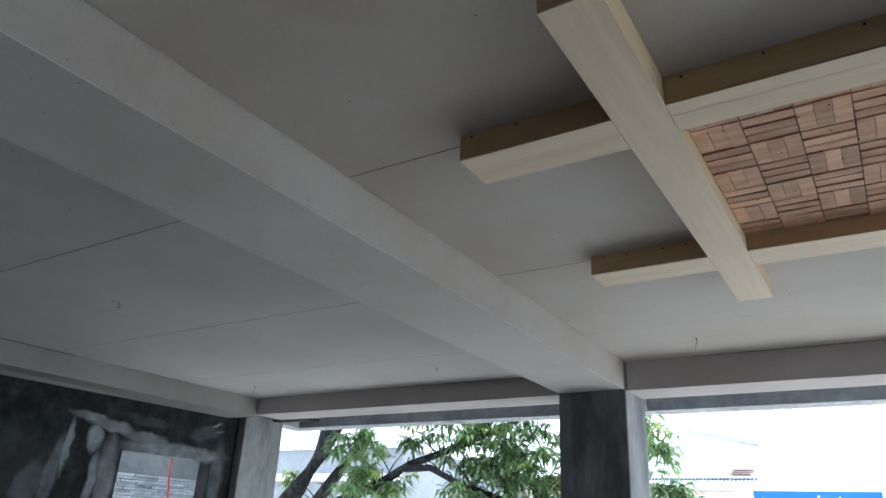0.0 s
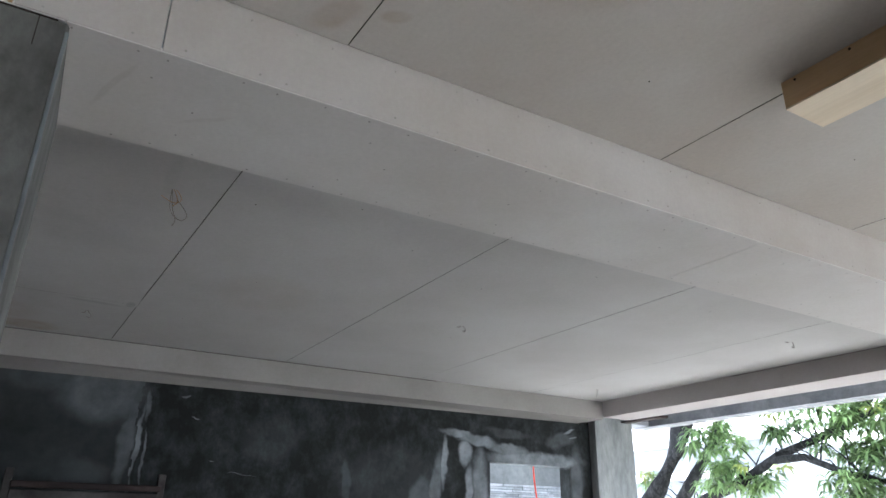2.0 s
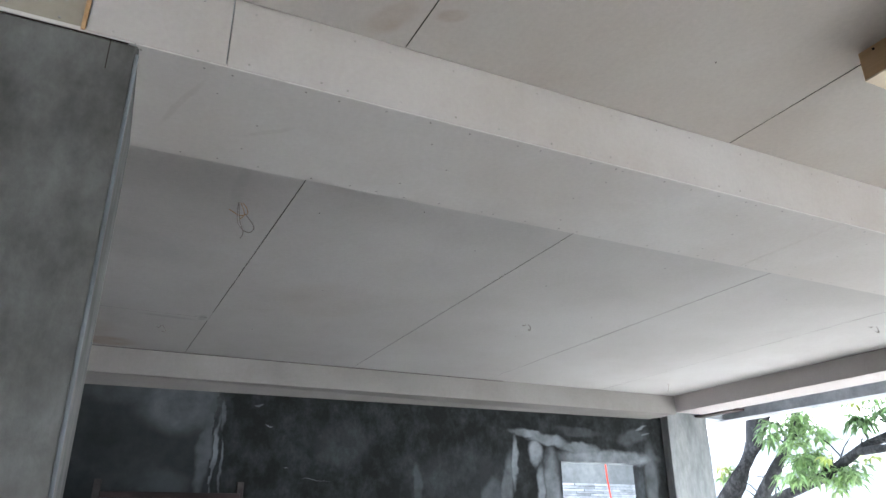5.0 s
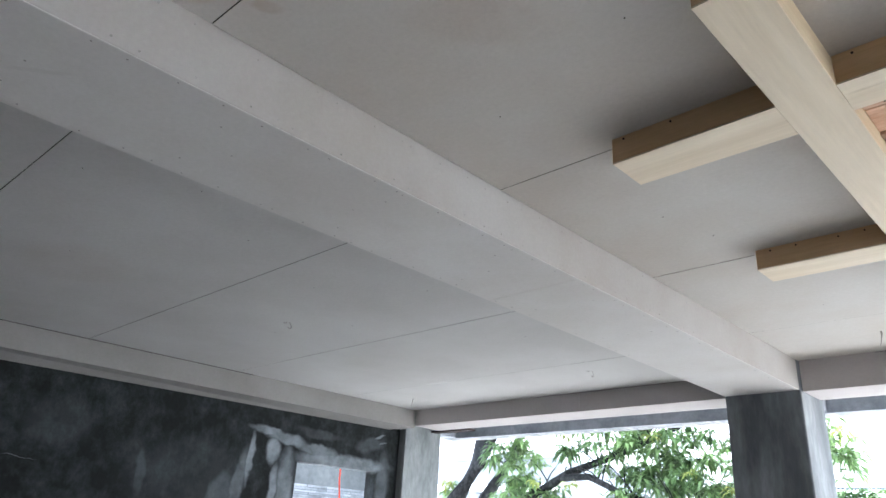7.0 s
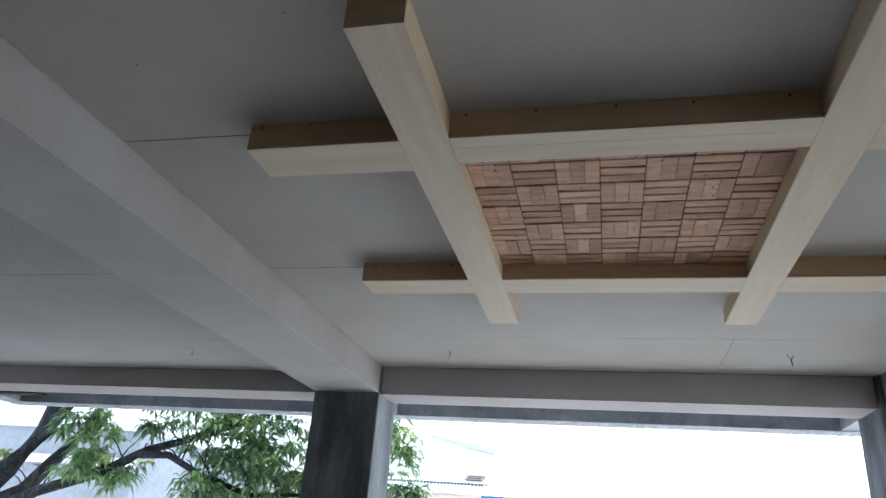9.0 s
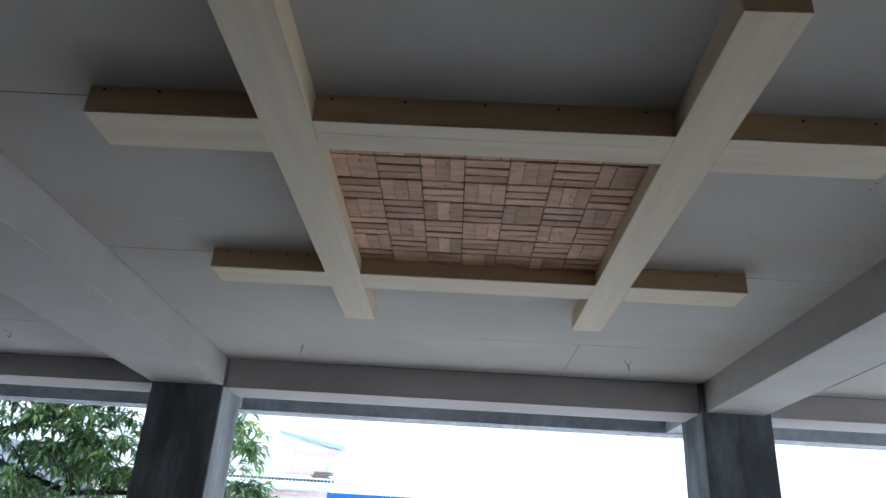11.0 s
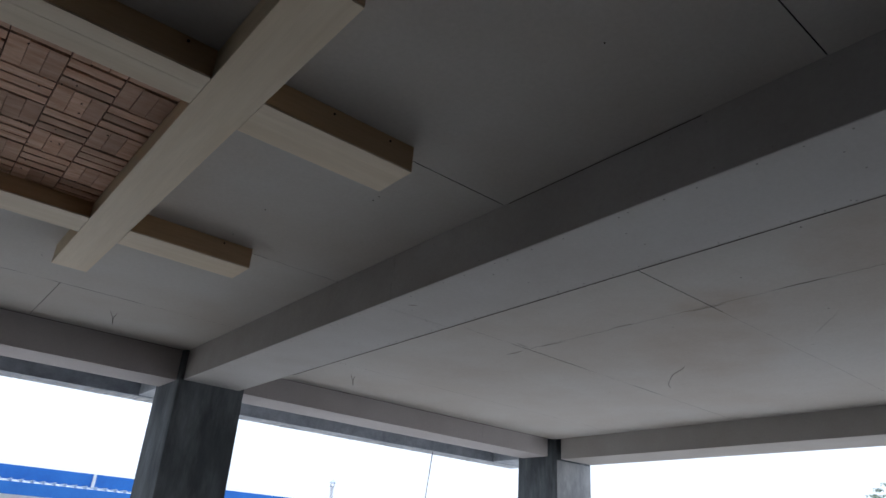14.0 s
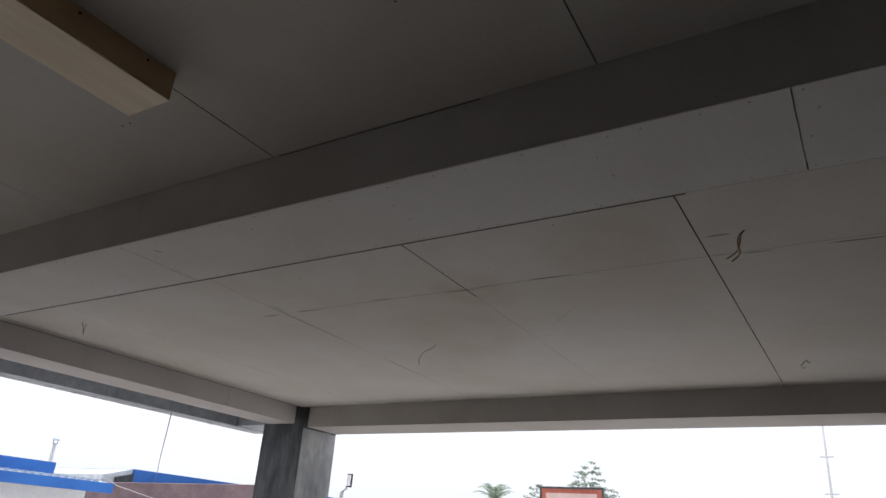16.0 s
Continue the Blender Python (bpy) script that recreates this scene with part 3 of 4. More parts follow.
for k, y in enumerate((6.03, 6.15, 6.26, 6.36)):
    part("board", boxes((-5.19, -4.62 - rng.uniform(0, 0.3), y, y + 0.09, BEAM_Z + 0.02 * k + 0.004, BEAM_Z + 0.02 * k + 0.022)), OLDWOOD, formwork)


def column(name, x0, x1, y0, y1, label, top=BEAM_Z - 0.004, material=CONCRETE):
    bm = boxes((x0, x1, y0, y1, 0, top), bevel=0.008)
    return structure(name, bm, material, label, "column")


col = column("column_1", AX0 + 0.001, AX1 + 0.004, 5.515, 5.98, "smooth grey plastered column with dark streaks", 2.95)
# Outdoor light on this column side is painted as a paler thin layer.
part("skim_and_lit_face", boxes((AX1 + 0.0045, AX1 + 0.0075, 5.523, 5.972, 0, BEAM_Z - 0.006), bevel=0.001), CONCRETE_PALE, col, "streaked plaster, painted paler for the light on the column side")
column("column_2", BX0 - 0.03, 2.85, 5.515, 6.0, "smooth grey plastered column under the open beam", 2.95)
col = column("column_3", 6.215, 6.745, 5.50, 6.03, "mottled grey plastered corner column, lit side painted paler", 2.95)
# Mottled layer, kept pale to carry the light from the open side.
part("skim_and_lit_face", boxes((6.226, 6.734, 5.4965, 5.4995, 0, BEAM_Z - 0.036), bevel=0.001), CORNER_LIT_PLASTER, col, "mottled plaster with small dark spots, painted pale for side light")
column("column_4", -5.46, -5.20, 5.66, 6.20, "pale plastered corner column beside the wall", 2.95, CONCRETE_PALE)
col = column("column_5", AX0 + 0.003, AX1 - 0.003, -0.17, 0.355, "cloudy dark grey plastered column under the boxed beam", material=CLOUDY)
part("plaster_edge", boxes((AX1 - 0.012, AX1 - 0.0005, 0.349, 0.3575, 0, BEAM_Z - 0.03), bevel=0.002), CONCRETE, col, "pale plaster bead along the column edge")
part("crack", boxes((AX1 - 0.0035, AX1 - 0.0022, 0.291, 0.2935, 2.60, BEAM_Z - 0.005)), HOLE, col)
part("crack", boxes((AX1 - 0.0035, AX1 - 0.0012, -0.17, 0.33, BEAM_Z - 0.0075, BEAM_Z - 0.004)), HOLE, col)

# Unseen wall, added to block light at the rear of the open side.
structure("unseen_wall_right", boxes((RX + 0.02, RX + 0.44, BACK_Y, 0.38, 0, BEAM_Z - 0.034)), DARK_PLASTER, "unseen plain dark wall added to block light from the open side", "wall")

# dark wall with its window opening
WY0, WY1, WZ0, WZ1 = 4.377, 5.358, 0.95, 2.202
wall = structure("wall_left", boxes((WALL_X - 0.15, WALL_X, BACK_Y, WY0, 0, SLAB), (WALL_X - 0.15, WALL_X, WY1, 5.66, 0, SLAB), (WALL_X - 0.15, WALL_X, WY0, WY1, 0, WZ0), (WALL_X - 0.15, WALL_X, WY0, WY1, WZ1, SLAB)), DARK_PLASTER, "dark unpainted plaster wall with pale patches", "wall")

SMOOTH_DARK = mat("smooth_dark_plaster", (0.012, 0.015, 0.016), (0.034, 0.040, 0.042), 1.4, 9, 0.85, 0.1, fine_amount=0.5)
add_stains(SMOOTH_DARK, [(0.92, 2.55, 0.36, 0.24, 0, 0.75), (0.55, 2.62, 0.4, 0.12, 0, 0.35), (1.12, 2.25, 0.06, 0.45, -4, 0.7), (0.85, 1.95, 0.2, 0.12, 0, 0.25)], (0.13, 0.145, 0.155))
bm = bmesh.new()
rng = random.Random(17)
z = 0.0
while z < 2.66:
    box(bm, WALL_X, WALL_X + 0.004, BACK_Y, 1.17 + rng.uniform(-0.012, 0.012), z, z + 0.06)
    z += 0.06
part("skim_and_lit_face", bm, SMOOTH_DARK, wall, "smoother dark skim coat with a ragged edge")

bm = bmesh.new()
ends = []
for y, low in ((BACK_Y, 2.598), (5.5, 2.655)):
    lip = LX - 0.0925 + 0.0314 * (y - 2.6275)
    ends.append([bm.verts.new(p) for p in ((lip, y, 2.6645), (WALL_X + 0.007, y, low), (WALL_X + 0.007, y, 2.6645))])
bm.faces.new(ends[0])
bm.faces.new(ends[1])
for k in range(3):
    bm.faces.new((ends[0][k], ends[0][(k + 1) % 3], ends[1][(k + 1) % 3], ends[1][k]))
bmesh.ops.recalc_face_normals(bm, faces=bm.faces[:])
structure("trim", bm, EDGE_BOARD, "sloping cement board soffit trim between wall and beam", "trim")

# ---- coffer frame on the ceiling ----
ZB = 2.802
coffer = thing("coffer_frame", "pale plywood coffer frame of crossing boxed battens", "ceiling frame", (0.68, 3.0, ZB))


def batten(x0, x1, y0, y1, name):
    """A boxed batten: two side boards, two end boards and a thin bottom board."""
    t, p = 0.012, 0.005
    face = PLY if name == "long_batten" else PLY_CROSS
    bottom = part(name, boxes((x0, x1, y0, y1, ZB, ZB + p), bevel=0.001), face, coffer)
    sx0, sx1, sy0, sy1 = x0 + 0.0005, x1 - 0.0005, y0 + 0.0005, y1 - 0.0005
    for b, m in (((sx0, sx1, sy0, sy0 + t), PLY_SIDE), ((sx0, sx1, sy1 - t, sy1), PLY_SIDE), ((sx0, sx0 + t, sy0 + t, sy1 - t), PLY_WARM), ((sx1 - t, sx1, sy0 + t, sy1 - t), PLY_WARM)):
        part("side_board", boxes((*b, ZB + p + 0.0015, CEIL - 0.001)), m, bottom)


L0, L1, R0, R1 = -0.012, 0.148, 1.222, 1.378
N0, N1, F0, F1 = 2.250, 2.435, 3.468, 3.65
batten(L0, L1, 1.725, 4.137, "long_batten")
batten(R0, R1, 1.735, 4.14, "long_batten")
for y0, y1 in ((N0, N1), (F0, F1)):
    batten(-0.545, L0 - 0.001, y0, y1, "cross_batten")
    batten(L1 + 0.001, R0 - 0.001, y0 - (0.002 if y0 == N0 else 0), y1 - (0.032 if y0 == N0 else 0), "cross_batten")
    batten(R1 + 0.001, 1.905, y0, y1, "cross_batten")
# screw holes along the upper edge of the side boards
bm = bmesh.new()
rng = random.Random(2)
for y, xs in ((N0, (-0.50, -0.33, 1.60, 1.81)), (N0 - 0.002, (0.20, 0.42, 0.66, 0.88, 1.14)), (F0, (-0.48, -0.37, -0.20, -0.10, 1.77))):
    for x in xs:
        bmesh.ops.create_cone(bm, cap_ends=True, segments=8, radius1=0.004, radius2=0.004, depth=0.004, matrix=Matrix.Translation((x, y, 2.882 + rng.uniform(-0.004, 0.004))) @ Matrix.Rotation(radians(90), 4, "X"))
tagged(part("screw_holes", bm, HOLE, coffer), kind="stuff")

part("cover_strip", boxes((L1 + 0.003, R0 - 0.003, N0 + 0.062, N1 - 0.034, ZB - 0.0007, ZB - 0.0003)), PLY_CROSS, coffer, "thin plywood cover strip under the cross batten")

# ---- basket-weave wooden panel inside the coffer ----
panel = thing("wooden_panel", "reddish basket-weave wooden slat panel inside the coffer", "wood panel", (0.685, 2.95, CEIL))
part("backing_board", boxes((L1 + 0.001, R0 - 0.001, N1 - 0.031, F0 - 0.001, 2.888, 2.894)), PANEL_BACK, panel)
tall = link("slat", boxes((-0.0247, 0.0247, -0.0752, 0.0752, -0.007, 0.007), bevel=0.001), SLAT)
flat = link("slat", boxes((-0.0752, 0.0752, -0.0212, 0.0212, -0.007, 0.007), bevel=0.001), SLAT)
fresh = {0: tall, 1: flat}
PITCH = (R0 - L1) / 7
ROW = 0.160
rng = random.Random(11)
for i in range(7):
    for j in range(7):
        cx, cy = L1 + PITCH * (i + 0.5), F0 + 0.03 - ROW * (j + 0.5)
        kind = (i + j + 1) % 2
        for k in (-1, 0, 1):
            px, py, half = (cx + k * 0.0502, cy, 0.0775) if kind == 0 else (cx, cy + k * 0.0525, 0.0225)
            if py + half < N1 - 0.015 or py - half > F0 - 0.01:
                continue
            cut0, cut1 = max(py - half, N1 - 0.029), min(py + half, F0 - 0.003)
            ob = fresh.pop(kind, None) or new("slat", (tall if kind == 0 else flat).data)
            ob.parent = panel
            ob.matrix_parent_inverse = panel.matrix_basis.inverted()
            ob.matrix_basis = pose(px, (cut0 + cut1) / 2, 2.880 - rng.uniform(0, 0.004), rng.uniform(-0.4, 0.4), rng.uniform(-0.6, 0.6), rng.uniform(-0.5, 0.5))
            ob.scale = (1, (cut1 - cut0) / (2 * half), 1)

bm = bmesh.new()
for _ in range(46):
    bmesh.ops.create_cone(bm, cap_ends=True, segments=6, radius1=0.003, radius2=0.003, depth=0.002, matrix=Matrix.Translation((rng.uniform(L1 + 0.02, R0 - 0.02), rng.uniform(N1 + 0.02, F0 - 0.02), 2.869)))
tagged(part("nail_heads", bm, HOLE, panel), kind="stuff")

# ---- screws left unfilled in the ceiling boards ----
def ceiling_screws(ceiling, places, z, tilt):
    bm = bmesh.new()
    for x, y in places:
        bmesh.ops.create_cone(bm, cap_ends=True, segments=7, radius1=0.0028, radius2=0.0028, depth=0.002, matrix=Matrix.Translation((x, y, z - tilt * y - 0.0003)))
    tagged(part("screw_heads", bm, HOLE, bpy.data.objects[ceiling]), kind="stuff")


ceiling_screws("ceiling_middle", [(2.02, 2.62), (2.02, 2.66), (1.76, 3.05), (1.77, 3.38), (1.2, 4.35), (1.95, 1.5), (0.2, 4.4), (-0.7, 2.9), (-0.75, 1.9), (-0.3, 1.35), (-0.2, 1.75), (0.5, 1.5), (-0.62, 3.2), (0.75, 4.3), (-0.55, 4.4)], CEIL, 0.0008)
ceiling_screws("ceiling_left", [(-2.0, 1.5), (-2.2, 1.1), (-2.3, 1.9), (-3.2, 1.4), (-2.1, 2.9), (-2.6, 2.5), (-3.0, 3.1), (-3.6, 2.9), (-2.2, 3.9), (-4.2, 1.2)], SIDE_CEIL, 0.003)
ceiling_screws("ceiling_right", [(3.9, 2.6), (4.1, 1.9), (3.5, 2.0), (4.6, 2.2), (3.3, 3.0), (4.9, 3.8), (3.2, 1.6)], SIDE_CEIL, 0.0008)

# ---- wires hanging from the ceiling ----
def ceiling_wire(x, y, z, strands, material=GREY_WIRE, label="short grey electrical wire ends sticking out of the ceiling", thick=0.0026):
    """Loose wire ends: each strand is a line of offsets from its hole."""
    ob = thing("ceiling_wire", label, "wire", (x, y, z), "wires hanging from the ceiling")
    for k, pts in enumerate(strands):
        pts = [Vector((x + a, y + b, z + c)) for a, b, c in pts]
        fine = []
        for i in range(len(pts) - 1):
            p0, p1, p2, p3 = pts[max(i - 1, 0)], pts[i], pts[i + 1], pts[min(i + 2, len(pts) - 1)]
            for f in (0, 0.25, 0.5, 0.75):
                fine.append(0.5 * (2 * p1 + (p2 - p0) * f + (2 * p0 - 5 * p1 + 4 * p2 - p3) * f * f + (3 * p1 - p0 - 3 * p2 + p3) * f ** 3))
        bm = bmesh.new()
        tube(bm, fine + [pts[-1]], thick, 6)
        part("strand", bm, material[k] if isinstance(material, tuple) else material, ob, smooth=True)
    return ob


for wx, wy, wz, ws, kind in ((-4.35, 0.64, SIDE_CEIL, 0.06, "hook"), (-3.31, 2.81, SIDE_CEIL, 0.06, "hook"), (-4.47, 5.04, SIDE_CEIL, 0.09, "drop"), (-2.37, 4.92, SIDE_CEIL, 0.07, "hook"), (-0.45, 5.07, CEIL, 0.09, "drop"), (1.737, 5.03, CEIL, 0.08, "fork"), (3.44, 4.99, SIDE_CEIL, 0.08, "fork"), (5.55, 0.93, SIDE_CEIL, 0.06, "hook")):
    if kind == "fork":
        strands = [[(0.28, 0.2, 0.1), (0.2, 0.15, -0.2), (0.04, 0, -0.5), (0.1, 0, -1)], [(-0.3, -0.1, 0.1), (-0.22, 0, -0.15), (-0.02, 0, -0.5), (0.06, 0, -0.9)]]
    elif kind == "drop":
        strands = [[(0, 0, 0.1), (0.06, 0, -0.3), (-0.02, 0.05, -0.7), (-0.1, 0, -1)], [(0.03, 0, 0.1), (0.1, 0.1, -0.2), (0.02, 0.1, -0.5)]]
    else:
        strands = [[(0, 0, 0.1), (0.1, 0.25, -0.3), (0, 0.5, -0.5), (0.1, 0.35, -0.8), (0, 0.1, -0.7)], [(0, 0, 0.1), (-0.1, -0.2, -0.3), (-0.2, -0.45, -0.25)]]
    ceiling_wire(wx, wy, wz, [[(a * ws, b * ws, c * ws) for a, b, c in q] for q in strands], thick=0.0022)
ceiling_wire(4.60, 2.98, SIDE_CEIL, [[(0, 0, 0.01), (-0.015, 0.015, -0.02), (-0.05, 0.06, -0.055), (-0.065, 0.085, -0.11), (-0.055, 0.08, -0.135)]], label="single thin curved wire hanging from the ceiling", thick=0.002)
ceiling_wire(3.535, 0.945, SIDE_CEIL, [
    [(0, 0, 0.01), (-0.02, 0.02, -0.015), (-0.022, 0.03, -0.06), (-0.03, 0.045, -0.095), (-0.055, 0.075, -0.125)],
    [(0, 0, 0.01), (-0.015, 0.03, -0.02), (-0.03, 0.035, -0.065), (-0.03, 0.03, -0.10), (-0.045, 0.06, -0.135)]], WIRE, "twisted tan electrical wires hanging from the ceiling", 0.003)
ceiling_wire(-2.24, 0.77, SIDE_CEIL, [
    [(0, 0, 0.01), (0, 0.03, -0.015), (0, 0.04, -0.045), (0, 0.01, -0.06), (0, -0.035, -0.04)],
    [(0, 0, 0.01), (0, 0.02, -0.025), (0.01, 0.026, -0.06), (0, 0.012, -0.075)],
    [(0, 0, 0.01), (0, 0.0, -0.06), (0, 0.012, -0.105), (0, 0.05, -0.13), (0, 0.072, -0.105), (0, 0.05, -0.07), (0, 0.025, -0.045)],
    [(0, 0, 0.01), (0, 0.012, -0.08), (0, 0.03, -0.13), (0, 0.022, -0.16)]], (WIRE, WIRE, GREY_WIRE, GREY_WIRE), "curled tan and grey wires hanging from the ceiling", 0.0018)

# ---- old timber trestle against the dark wall ----
trestle = thing("timber_trestle", "rough dark timber trestle standing against the wall", "trestle", (-5.0, 0.94, 0))
for y in (0.42, 1.365):
    part("post", boxes((-5.05, -5.0, y - 0.025, y + 0.025, 0, 1.925), bevel=0.006), GREYWOOD, trestle, "greyish worn timber post")
part("rail", boxes((-5.0, -4.955, 0.44, 1.36, 1.805, 1.845), bevel=0.006), OLDWOOD, trestle)
part("rail", boxes((-4.995, -4.965, 0.446, 1.339, 1.738, 1.79), bevel=0.005), GREYWOOD, trestle, "greyish lower rail")
for y in (0.60, 0.85, 1.10):
    part("upright", boxes((-4.995, -4.965, y - 0.02, y + 0.02, 0.98, 1.737)), GREYWOOD, trestle)
part("rail", boxes((-5.0, -4.95, 0.38, 1.40, 0.9, 0.98), bevel=0.006), OLDWOOD, trestle)

# ---- outside: blue-roofed building ----
blue = thing("blue_roof_building", "white building with blue metal parapet and gutter", "building", (4.5, 20, -0.2))
part("wall", boxes((-2.9, 12.0, 17.6, 26, -0.2, 2.35)), WHITE_WALL, blue)
part("parapet", boxes((-2.37, 11.3, 18.0, 18.12, 2.59, 2.93)), BLUE, blue)
part("gutter", boxes((-3.05, 12.25, 16.9, 17.05, 2.32, 2.55)), BLUE, blue)
bm = bmesh.new()
slope(bm, "y", 17.05, 2.53, 18.0, 2.62, -3.05, 12.25, 0.03)
part("roof", bm, ROOF_PALE, blue)
rib = part("roof_rib", boxes((-0.02, 0.02, 17.06, 17.99, 2.57, 2.622), bevel=0.006), ROOF_PALE, blue)
rib.location.x = -2.9
for k in range(1, 75):
    ob = new("roof_rib", rib.data)
    ob.parent, ob.matrix_parent_inverse = blue, blue.matrix_basis.inverted()
    ob.location.x = -2.9 + 0.2 * k
for x in (0.1, 1.5, 5.0):
    part("downpipe", boxes((x, x + 0.06, 17.95, 17.997, 2.57, 2.93)), WHITE_WALL, blue)
for x in (-2.2, -1.6, -1.1, -0.7, -0.2):
    part("bracket", boxes((x, x + 0.045, 17.975, 17.997, 2.775 + 0.05 * math.sin(9 * x), 2.82 + 0.05 * math.sin(9 * x)), bevel=0.012), WHITE_WALL, blue)

# ---- outside: neighbouring houses ----
house = thing("neighbour_house", "pale house with rust-pink sheet cladding and teal roof edge", "building", (-6, 22.3, -0.2))
part("wall", boxes((-9, -2.78, 22.0, 22.7, -0.2, 4.36)), WHITE_WALL, house)
sheet = link("cladding_rib", boxes((-0.0495, 0.0495, -0.025, 0.025, 0, 0.86), bevel=0.006), PINK_WALL)
for k in range(14):
    ob = sheet if k == 0 else new("cladding_rib", sheet.data)
    ob.parent, ob.matrix_parent_inverse = house, house.matrix_basis.inverted()
    ob.location = (-4.2 + 0.1 * k, 21.97 + 0.012 * (k % 2), 3.56)
bm = bmesh.new()
slope(bm, "x", -4.7, 4.84, -2.62, 4.45, 21.75, 21.9, 0.06)
part("roof_edge", bm, TEAL, house)
bm = bmesh.new()
slope(bm, "x", -4.7, 4.80, -2.62, 4.41, 21.9, 22.9, 0.06)
part("roof", bm, CORRUGATED, house)
shed = thing("corrugated_lean_to", "pale corrugated lean-to roof above a faded red band", "shed", (-5, 20.5, -0.2))
part("wall", boxes((-9, -2.62, 20.0, 20.99, -0.2, 2.95)), WHITE_WALL, shed)
part("fascia", boxes((-9, -2.6, 19.85, 19.999, 2.95, 3.05)), FADED_RED, shed)
part("upper_wall", boxes((-9, -2.8, 21.0, 21.9, 2.9, 3.44)), WHITE_WALL, shed)
bm = bmesh.new()
slope(bm, "y", 19.8, 3.06, 20.98, 3.34, -9.05, -2.62, 0.03)
part("roof", bm, CORRUGATED, shed)
bm = bmesh.new()
slope(bm, "y", 20.9, 3.45, 21.9, 3.62, -9.05, -2.8, 0.03)
part("upper_roof", bm, WHITE_WALL, shed, "bleached white upper roof sheet")
bm = bmesh.new()
tube(bm, [(0, 19.8, 3.09), (0, 20.98, 3.37)], 0.045, 6)
ridge = part("ridge", bm, CORRUGATED, shed)
skirt = part("skirt_rib", boxes((-0.03, 0.03, 20.94, 20.99, 3.33, 3.45)), GREY_WALL, shed)
ridge.location.x = skirt.location.x = -6.0
for k in range(1, 34):
    for first in (ridge, skirt):
        ob = new(first.name, first.data)
        ob.parent, ob.matrix_parent_inverse = shed, shed.matrix_basis.inverted()
        ob.location.x = -6.0 + 0.1 * k - (0.05 if first is skirt else 0)
stack = thing("board_stack", "stack of weathered brown boards lying on the lean-to roof", "boards", (-3.05, 21.1, 3.47))
rng = random.Random(37)
for k in range(4):
    x = rng.uniform(-0.08, 0.05)
    part("board", boxes((-3.36 + x, -2.84 + x, 21.02, 21.28, 3.505 + 0.05 * k, 3.535 + 0.05 * k), bevel=0.004), FADED_BROWN, stack)
unit = thing("air_conditioner", "white outdoor air-conditioner unit on the board stack", "air conditioner", (-2.95, 21.2, 3.686))
part("casing", boxes((-3.08, -2.84, 21.08, 21.26, 3.687, 3.96), bevel=0.012), WHITE_WALL, unit)
bm = bmesh.new()
bmesh.ops.create_cone(bm, cap_ends=True, segments=20, radius1=0.09, radius2=0.09, depth=0.02, matrix=Matrix.Translation((-2.96, 21.075, 3.82)) @ Matrix.Rotation(radians(90), 4, "X"))
part("fan_grille", bm, POLE, unit)

# ---- outside: mango tree ----
mango = thing("mango_tree", "mango tree with dark forked trunk and drooping glossy leaves", "tree", (-8.0, 8.6, -0.2))
bm = bmesh.new()
tube(bm, [(-8.3, 8.6, -0.25), (-8.0, 8.6, 0.9), (-7.5, 8.5, 1.8), (-7.05, 8.5, 2.25), (-6.65, 8.5, 2.75), (-6.55, 8.5, 3.3), (-6.5, 8.6, 4.2)], [0.24, 0.2, 0.16, 0.13, 0.115, 0.1, 0.05], 10)
part("trunk", bm, BARK, mango, smooth=True)
limbs = [
    ([(-7.6, 8.5, 1.6), (-6.9, 8.7, 2.0), (-6.55, 8.7, 2.4), (-6.2, 8.8, 2.9), (-6.1, 8.9, 3.6)], [0.12, 0.1, 0.09, 0.07, 0.03]),
    ([(-7.6, 8.5, 1.5), (-6.4, 8.4, 2.0), (-5.6, 8.4, 2.25), (-5.0, 8.4, 2.55), (-4.3, 8.4, 2.75), (-3.4, 8.5, 3.1), (-2.8, 8.6, 3.45)], [0.08, 0.07, 0.065, 0.055, 0.042, 0.03, 0.015]),
    ([(-5.1, 8.4, 2.5), (-4.6, 8.3, 2.5), (-4.1, 8.2, 2.3), (-3.4, 8.2, 2.1), (-2.6, 8.3, 2.15), (-2.1, 8.4, 2.3)], [0.05, 0.042, 0.036, 0.03, 0.02, 0.01]),
    ([(-6.65, 8.5, 2.7), (-6.1, 8.3, 3.2), (-5.2, 8.2, 3.7)], [0.07, 0.05, 0.02]),
    ([(-4.3, 8.4, 2.75), (-3.9, 8.8, 3.2), (-3.2, 9.0, 3.8)], [0.05, 0.04, 0.02]),
]
for pts, rad in limbs:
    bm = bmesh.new()
    tube(bm, pts, rad, 8)
    part("limb", bm, BARK, mango, smooth=True)


